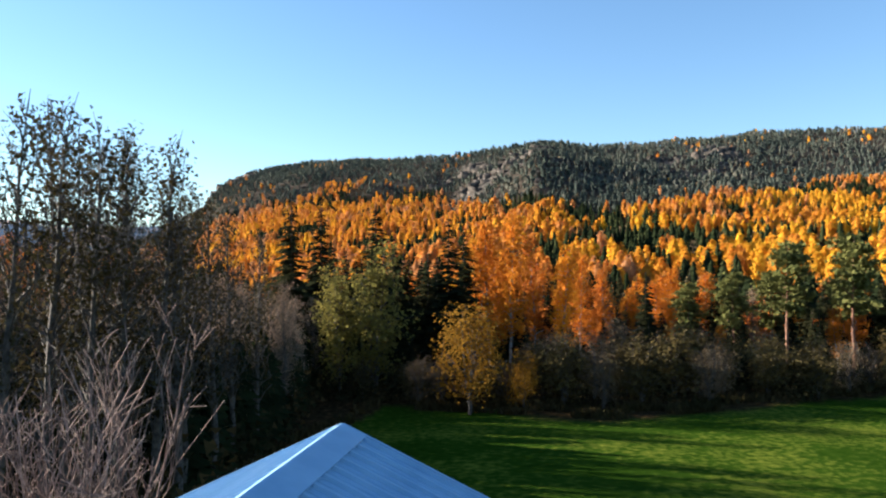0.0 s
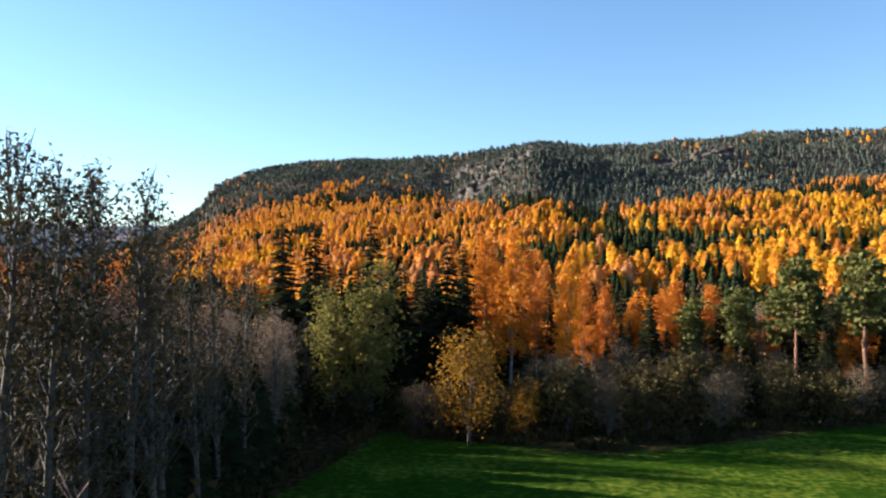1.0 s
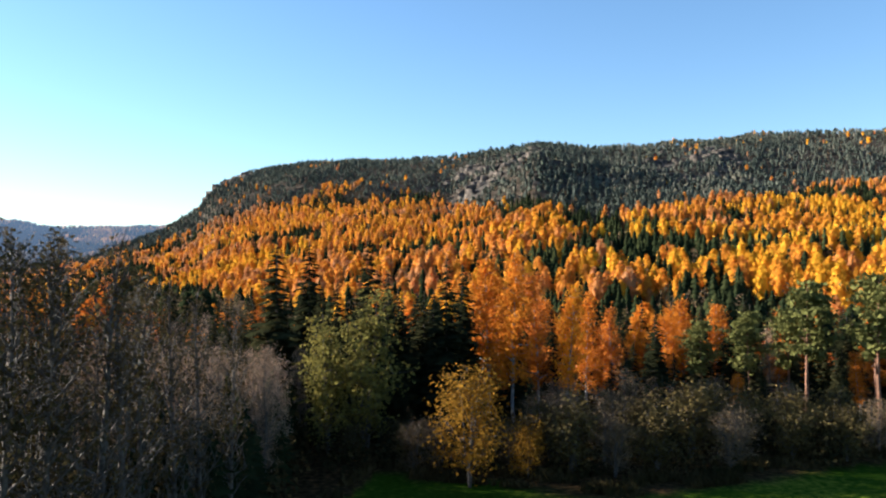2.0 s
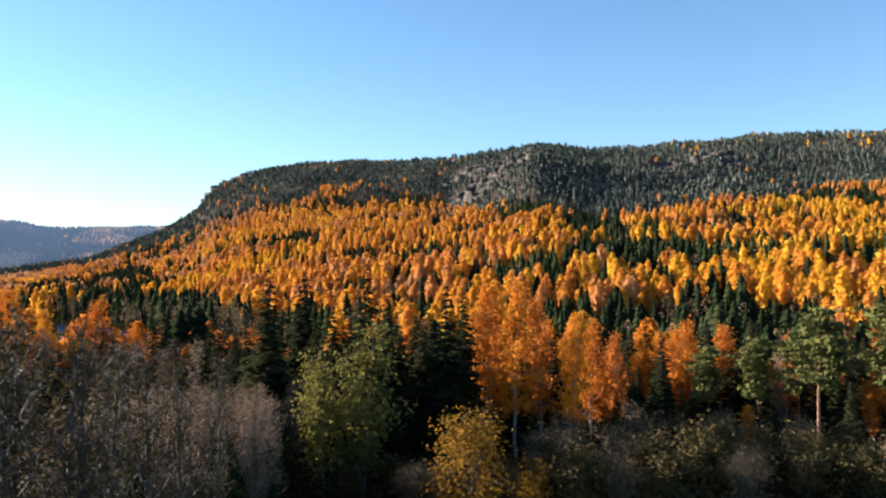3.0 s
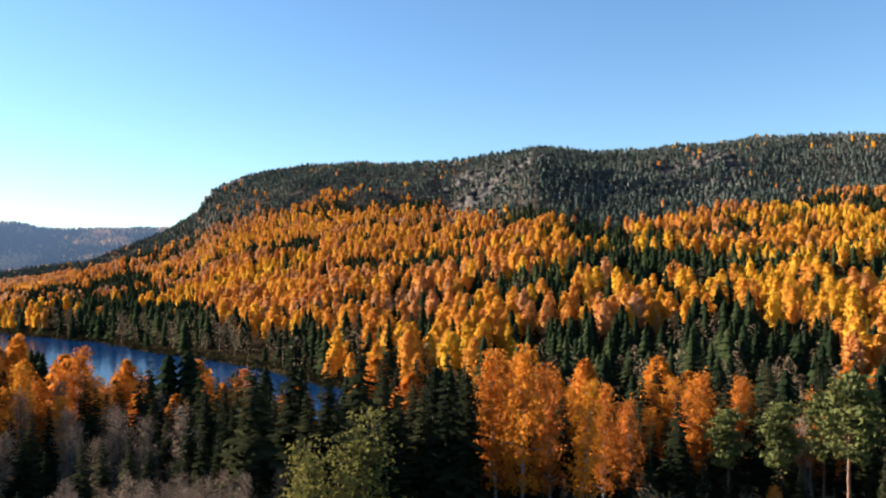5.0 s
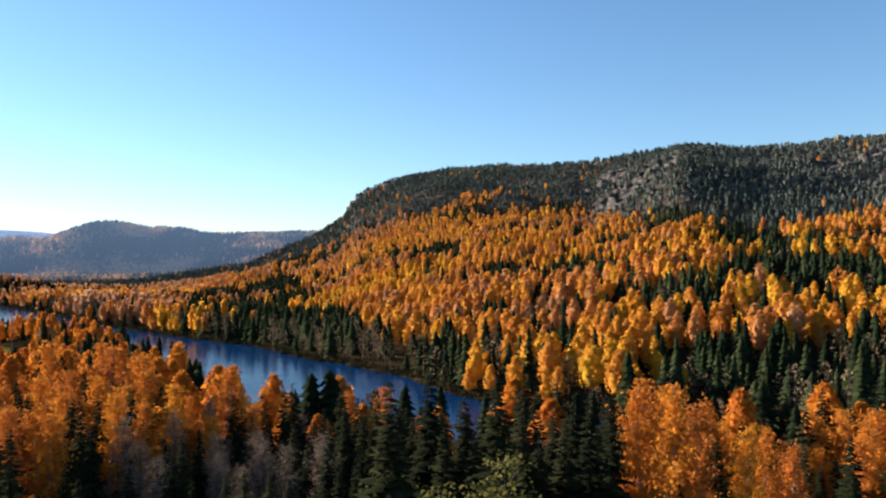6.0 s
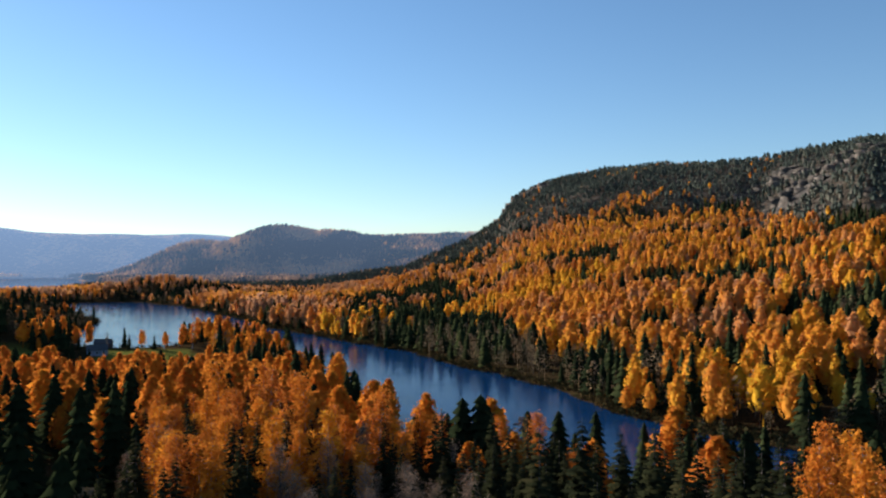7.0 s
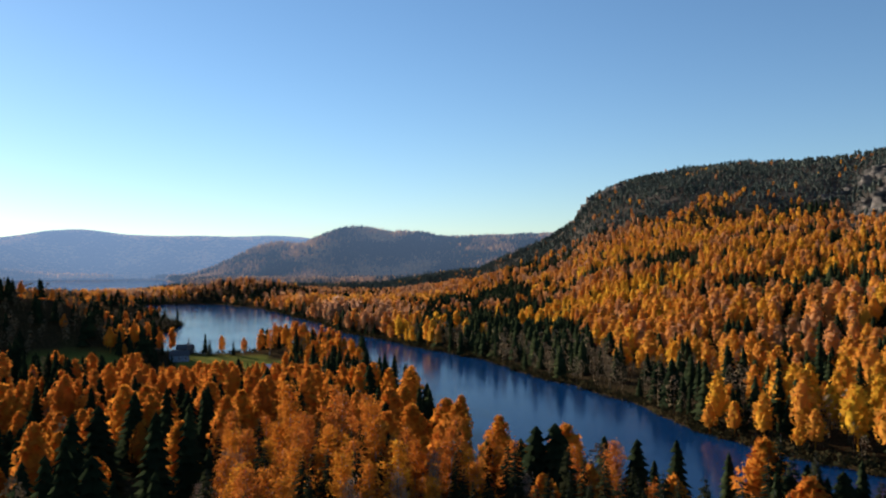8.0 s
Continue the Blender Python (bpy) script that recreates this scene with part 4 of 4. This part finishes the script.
# ---- bare rock faces on the long hill ----
def rock_outcrops():
    x, y = jittered(780, 1440, 9.0)
    m = np.where((rocky(x, y) > 0.6) & (rng.uniform(0, 1, len(x)) < 0.4))[0][:260]
    x, y = x[m], y[m]
    z = height(x, y)
    bm = bmesh.new()
    bmesh.ops.create_cube(bm, size=2.0)
    bmesh.ops.subdivide_edges(bm, edges=bm.edges[:], cuts=2, use_grid_fill=True)
    bmesh.ops.triangulate(bm, faces=bm.faces[:])
    block = np.array([v.co for v in bm.verts])
    tri = np.array([[v.index for v in f.verts] for f in bm.faces])
    bm.free()
    vs, fs = [], []
    for k in range(len(x)):
        p = block * np.array([1, 1, 1]) + rng.normal(scale=0.16, size=block.shape)
        p[:, 1] += 0.55 * p[:, 2] + 0.25                    # faces lean back with the slope
        p = p * np.array([rng.uniform(3, 9), rng.uniform(2, 4), rng.uniform(2.5, 6.5)])
        t = rng.normal(scale=0.35)
        p = np.column_stack([p[:, 0] * math.cos(t) - p[:, 1] * math.sin(t), p[:, 0] * math.sin(t) + p[:, 1] * math.cos(t), p[:, 2]])
        vs.append(p + np.array([x[k], y[k], z[k] - 0.8]))
        fs.append(tri + k * len(block))
    m, nodes, links, bsdf = material("weathered_rock")
    n = noise_node(nodes, links, 0.16, 7)
    col = ramp(nodes, [(0.34, (0.026, 0.025, 0.022)), (0.5, (0.070, 0.060, 0.050)), (0.66, (0.15, 0.125, 0.10))])
    links.new(n.outputs["Fac"], col.inputs["Fac"])
    links.new(col.outputs["Color"], bsdf.inputs["Base Color"])
    bsdf.inputs["Roughness"].default_value, bsdf.inputs["Specular IOR Level"].default_value = 0.95, 0.1
    me = mesh_of("rock_outcrops", np.concatenate(vs), np.concatenate(fs), m)
    return tagged(new("rock_outcrops", me), "grey weathered rock faces on the wooded hill", "rocks", kind="stuff")


rock_outcrops()


# spruce wood beyond the bare alders, mostly out of view, added to shade them
def shade_wood():
    x, y = np.meshgrid(np.arange(-84, -38, 4.4), np.arange(34, 104, 4.6))
    x, y = (x + rng.uniform(-1.6, 1.6, x.shape)).ravel(), (y + rng.uniform(-1.6, 1.6, y.shape)).ravel()
    # the high ones stand out of view and keep sun off the alders
    high = (y < 63) & (x > -74) & (x < -1.6 * (y - 25))
    m = (np.hypot(x, y - 15) < 92) & (high | (x < -46))
    x, y, high = x[m], y[m], high[m]
    tall = np.where(high, np.where(y < 52, 1.25, 0.95) * rng.uniform(13.5, 16, len(x)), rng.uniform(10.5, 13, len(x)))
    forest("spruce_forest", "added spruce wood, mostly out of view, shading the bare alders", M_NEEDLE_FAR, "conifer", 0, x, y, tall, rng.uniform(0, 0.7, len(x)))


shade_wood()
yx, yy, yt = np.array(shade_spruces).T
forest("spruce_thicket", "young spruces added under the bare alders to darken the wood", M_NEEDLE_FAR, "conifer", 3, yx, yy, yt, rng.uniform(0, 0.8, len(yx)))


def dry_grass():
    """Tall withered grass along the edge of the meadow."""
    x = rng.uniform(-16, 75, 9000)
    y = np.interp(x, [-40, -20, -12, -6, 4, 16, 36, 60, 110], [20, 30, 60, 80, 77, 73, 81, 92, 96]) + np.abs(rng.normal(scale=2.2, size=len(x)))
    y = np.where(fbm(x, y, 5, 2, 73) > 0.48, y, y + 3)
    at = np.column_stack([x, y, height(x, y)])
    lean = rng.normal(scale=0.4, size=(len(x), 2))
    tall = rng.uniform(0.3, 0.95, len(x))
    side = rng.normal(size=(len(x), 2)) * 0.16
    tip = at + np.column_stack([lean * tall[:, None], tall])
    v = np.stack([at + np.column_stack([side, np.zeros(len(x))]), at - np.column_stack([side, np.zeros(len(x))]), tip], 1).reshape(-1, 3)
    tint = np.repeat(np.clip(fbm(x, y, 7, 3, 71) * 1.6 - 0.3, 0, 1), 3)
    m = foliage("withered_grass", [(0.0, (0.02, 0.022, 0.008)), (0.5, (0.05, 0.038, 0.016)), (1.0, (0.10, 0.07, 0.03))], "tint", 0.2)
    return tagged(new("dry_grass", mesh_of("dry_grass", v, np.arange(len(v)).reshape(-1, 3), m, {"tint": tint})), "withered brown grass along the meadow's edge", "grass", kind="stuff")


dry_grass()


# ---- the house below the start: gable roof of ribbed metal sheets ----
def roof_metal():
    m, nodes, links, bsdf = material("painted_metal_sheet")
    n = noise_node(nodes, links, 2.2, 6)
    col = ramp(nodes, [(0.35, (0.18, 0.32, 0.50)), (0.65, (0.23, 0.38, 0.56))])
    links.new(n.outputs["Fac"], col.inputs["Fac"])
    links.new(col.outputs["Color"], bsdf.inputs["Base Color"])
    bsdf.inputs["Roughness"].default_value, bsdf.inputs["Metallic"].default_value = 0.5, 0.0
    return m


M_ROOF = roof_metal()
M_WALL = bark("painted_boards", (0.42, 0.40, 0.37), (0.62, 0.60, 0.56), 1.2, 0.7)


def build_house():
    house = new("house")
    house.matrix_basis = pose(-1.24, 9.7, 0, 0, 0, -8.1)
    half, long, top, slope = 2.9, 7.2, 12.1, 0.47
    base = float(height(-2, 6)) - 0.6
    bm = bmesh.new()
    eave = top - half * slope
    w = half - 0.3
    ends = []
    for y in (-0.3, -long + 0.3):
        ends.append([bm.verts.new(p) for p in ((-w, y, base), (w, y, base), (w, y, eave + 0.02), (0, y, top - 0.14), (-w, y, eave + 0.02))])
    bm.faces.new(ends[0])
    bm.faces.new(ends[1][::-1])
    for i in range(5):
        j = (i + 1) % 5
        bm.faces.new([ends[0][i], ends[1][i], ends[1][j], ends[0][j]])
    part("wall", bm_mesh("wall", bm, M_WALL), house, "pale painted board wall")
    roof = part("roof", bm_mesh("roof_deck", box(bmesh.new(), -0.05, 0.05, -long, 0, top - 0.12, top - 0.06), M_ROOF), house, "ribbed light metal roof")
    # sheets on both slopes
    run = math.hypot(half, half * slope)
    sheet = bmesh.new()
    pitch = 0.34
    prof = [(0.014, -0.05), (0.016, 0.0), (0.024, 0.04), (0.058, 0.04), (0.072, 0.0), (0.19, 0.0), (0.20, 0.012), (0.215, 0.012), (0.225, 0.0), (pitch - 0.002, 0), (pitch, -0.05)]
    rows = 2
    grid = []
    for k in range(rows + 1):
        grid.append([sheet.verts.new((k * run / rows, -a, b)) for a, b in prof])
    for a, b in zip(grid, grid[1:]):
        for i in range(len(prof) - 1):
            sheet.faces.new([a[i], a[i + 1], b[i + 1], b[i]])
    me = bm_mesh("metal_sheet", sheet, M_ROOF)
    me.flip_normals()
    tilt = math.degrees(math.atan(slope))
    for side in (1, -1):
        for k in range(int(long / pitch)):
            if side == 1:
                m = pose(0, -k * pitch, top - 0.04, 0, tilt, 0)
            else:
                m = pose(0, -(k + 1) * pitch, top - 0.04, 0, 0, 180) @ pose(0, 0, 0, 0, tilt, 0)
            part("metal_sheet", me, roof, at=m)
    cap = bmesh.new()
    for s in (1, -1):
        box(cap, 0, 0.34 if s == 1 else 0.09, -long, 0.02, -0.006, 0.01, Matrix.Translation((0, 0, top + 0.002)) @ Matrix.Rotation(radians(tilt * s), 4, "Y") @ Matrix.Diagonal((s, 1, 1, 1)))
    part("ridge_cap", bm_mesh("ridge_cap", cap, M_ROOF), roof, "folded metal ridge cap")
    for s in (1, -1):
        bm = box(bmesh.new(), 0, run, 0.0, 0.06, -0.16, 0.03, Matrix.Translation((0, 0, top - 0.02)) @ Matrix.Diagonal((s, 1, 1, 1)) @ Matrix.Rotation(radians(tilt), 4, "Y"))
        part("verge_board", bm_mesh("verge_board", bm, M_ROOF), roof, "metal verge trim")
    return tagged(house, "small house with ribbed light metal gable roof", "house")


build_house()


# ---- the lake house group on the lawn, jetty, boat and power pole ----
def plain(name, col, rough=0.8):
    m, nodes, links, bsdf = material(name)
    n = noise_node(nodes, links, 1.5, 5)
    c = ramp(nodes, [(0.3, tuple(v * 0.75 for v in col)), (0.7, tuple(v * 1.15 for v in col))])
    links.new(n.outputs["Fac"], c.inputs["Fac"])
    links.new(c.outputs["Color"], bsdf.inputs["Base Color"])
    bsdf.inputs["Roughness"].default_value = rough
    return m


M_BLUE_WALL = plain("grey_blue_boards", (0.16, 0.20, 0.26))
M_DARK_WALL = plain("dark_stained_boards", (0.045, 0.032, 0.026))
M_SLATE = plain("dark_roof", (0.05, 0.05, 0.055))
M_WHITE = plain("white_paint", (0.55, 0.56, 0.58))
M_POLE = plain("grey_timber", (0.20, 0.18, 0.16))
M_PANE = plain("dark_glass", (0.02, 0.025, 0.03), 0.1)


def cabin(name, x, y, turn, long, deep, eave, ridge, wall_m, roof_m, label, panes):
    ob = new(name)
    z = float(height(x, y))
    ob.matrix_basis = pose(x, y, z - 0.2, 0, 0, turn)
    bm = bmesh.new()
    a, b = long / 2, deep / 2
    ends = [[bm.verts.new(p) for p in ((s, -b, 0), (s, b, 0), (s, b, eave), (s, 0, ridge), (s, -b, eave))] for s in (-a, a)]
    bm.faces.new(ends[0])
    bm.faces.new(ends[1][::-1])
    for i in range(5):
        j = (i + 1) % 5
        bm.faces.new([ends[0][i], ends[1][i], ends[1][j], ends[0][j]])
    part("wall", bm_mesh("wall", bm, wall_m), ob)
    tilt = math.atan2(ridge - eave, b)
    run = math.hypot(ridge - eave, b) + 0.45
    for s in (1, -1):
        bm = box(bmesh.new(), -a - 0.4, a + 0.4, 0, run, 0.03, 0.2, Matrix.Translation((0, 0, ridge)) @ Matrix.Diagonal((1, s, 1, 1)) @ Matrix.Rotation(-tilt, 4, "X"))
        part("roof", bm_mesh("roof", bm, roof_m), ob)
    box_c = box(bmesh.new(), a * 0.3, a * 0.3 + 0.6, -0.3, 0.3, ridge - 0.6, ridge + 0.8)
    part("chimney", bm_mesh("chimney", box_c, M_SLATE), ob)
    for k in range(panes):
        px = -a + (k + 0.5) * long / panes
        w = part("window", bm_mesh("window", box(bmesh.new(), px - 0.65, px + 0.65, -b - 0.06, -b + 0.02, 0.9, 2.3), M_WHITE), ob)
        part("pane", bm_mesh("pane", box(bmesh.new(), px - 0.53, px + 0.53, -b - 0.075, -b - 0.04, 1.02, 2.18), M_PANE), w)
    return tagged(ob, label, "house", "houses by the lake")


cabin("lake_house", -296, 322, 42, 9, 6.5, 3.0, 5.2, M_BLUE_WALL, M_SLATE, "grey blue wooden house on the lawn by the lake", 3)
cabin("lake_house", -312, 342, 30, 8, 6, 2.6, 4.6, M_DARK_WALL, M_SLATE, "dark stained wooden cabin near the lake shore", 2)
cabin("garden_cabin", -236, 318, 10, 5, 4, 2.3, 3.6, M_DARK_WALL, M_WHITE, "small dark cabin with pale roof at the lawn", 1)
L_LAWN = ("tree", "trees on the lake lawn")
for kind, x, y, tall, lb in [(K_SPRUCE, -262, 303, 9, "slim dark spruce at the edge of the lawn"), (K_BIRCH, -257, 308, 9.5, "slender golden birch on the lawn"),
                             (K_SPRUCE, -253, 311, 8, "slim dark spruce at the edge of the lawn"), (K_BIRCH, -248, 313, 9, "slender golden birch on the lawn"),
                             (K_BIRCH, -238, 322, 14, "large orange birch on the lake lawn"), (K_ALDER, -270, 296, 9, "leafless grey tree near the houses"),
                             (K_BIRCH, -226, 324, 12, "large orange birch on the lake lawn"), (K_SPRUCE, -276, 284, 8, "slim dark spruce at the edge of the lawn")]:
    plant(kind[rng.integers(len(kind))], x - 34, y + 40, tall / (20 if kind is K_SPRUCE else 16), lb, *L_LAWN, wide=1.1)


def build_jetty():
    ob = new("jetty")
    ob.matrix_basis = pose(-762, 772, WATER, 0, 0, 30)
    for k in range(7):
        part("plank_deck", bm_mesh("plank_deck", box(bmesh.new(), -7 + k * 2, -5.06 + k * 2, -1.5, 1.5, 0.5, 0.68), M_POLE), ob)
    for px in (-6.5, 0, 6.5):
        for py in (-1.3, 1.3):
            part("post", bm_mesh("post", box(bmesh.new(), px - 0.12, px + 0.12, py - 0.12, py + 0.12, -1.5, 1.1), M_DARK_WALL), ob)
    return tagged(ob, "dark wooden jetty reaching into the lake", "jetty")


build_jetty()


def build_boat():
    ob = new("rowing_boat")
    ob.matrix_basis = pose(-655, 705, WATER - 0.15, 0, 0, 20)
    bm = bmesh.new()
    rows = []
    for t in np.linspace(-1, 1, 9):
        w = 0.85 * (1 - abs(t) ** 2.4) + 0.04
        rows.append([bm.verts.new((2.4 * t, s * w * q, 0.15 + 0.6 * h + 0.15 * t * t)) for s, q, h in ((-1, 1, 1), (-1, 0.6, 0.2), (1, 0.0, 0.0), (1, 0.6, 0.2), (1, 1, 1))])
    for p, q in zip(rows, rows[1:]):
        for i in range(4):
            bm.faces.new([p[i], p[i + 1], q[i + 1], q[i]])
    part("hull", bm_mesh("hull", bm, M_WHITE), ob)
    for x in (-0.9, 0.7):
        part("thwart", bm_mesh("thwart", box(bmesh.new(), x - 0.12, x + 0.12, -0.7, 0.7, 0.5, 0.55), M_POLE), ob)
    return tagged(ob, "small white rowing boat on the lake", "boat")


build_boat()


def build_pole(x, y, top):
    ob = new("power_pole")
    z = float(height(x, y))
    ob.matrix_basis = pose(x, y, z, 0, 0, 12)
    tall = top - z
    part("pole", mesh_of("pole", *tube(np.array([[0, 0, -0.3], [0, 0, tall * 0.5], [0, 0, tall + 0.3]]), np.array([0.17, 0.15, 0.12]), 8), M_POLE), ob)
    part("crossarm", bm_mesh("crossarm", box(bmesh.new(), -1.5, 1.5, -0.1, 0.1, tall - 0.2, tall), M_WHITE), ob)
    for px in (-1.35, 0, 1.35):
        part("insulator", mesh_of("insulator", *tube(np.array([[px, 0, tall], [px, 0, tall + 0.16], [px, 0, tall + 0.32]]), np.array([0.08, 0.10, 0.04]), 6), M_WHITE), ob)
    return tagged(ob, "grey wooden power pole with pale crossarm", "power pole")


build_pole(137, 338, 5.8)
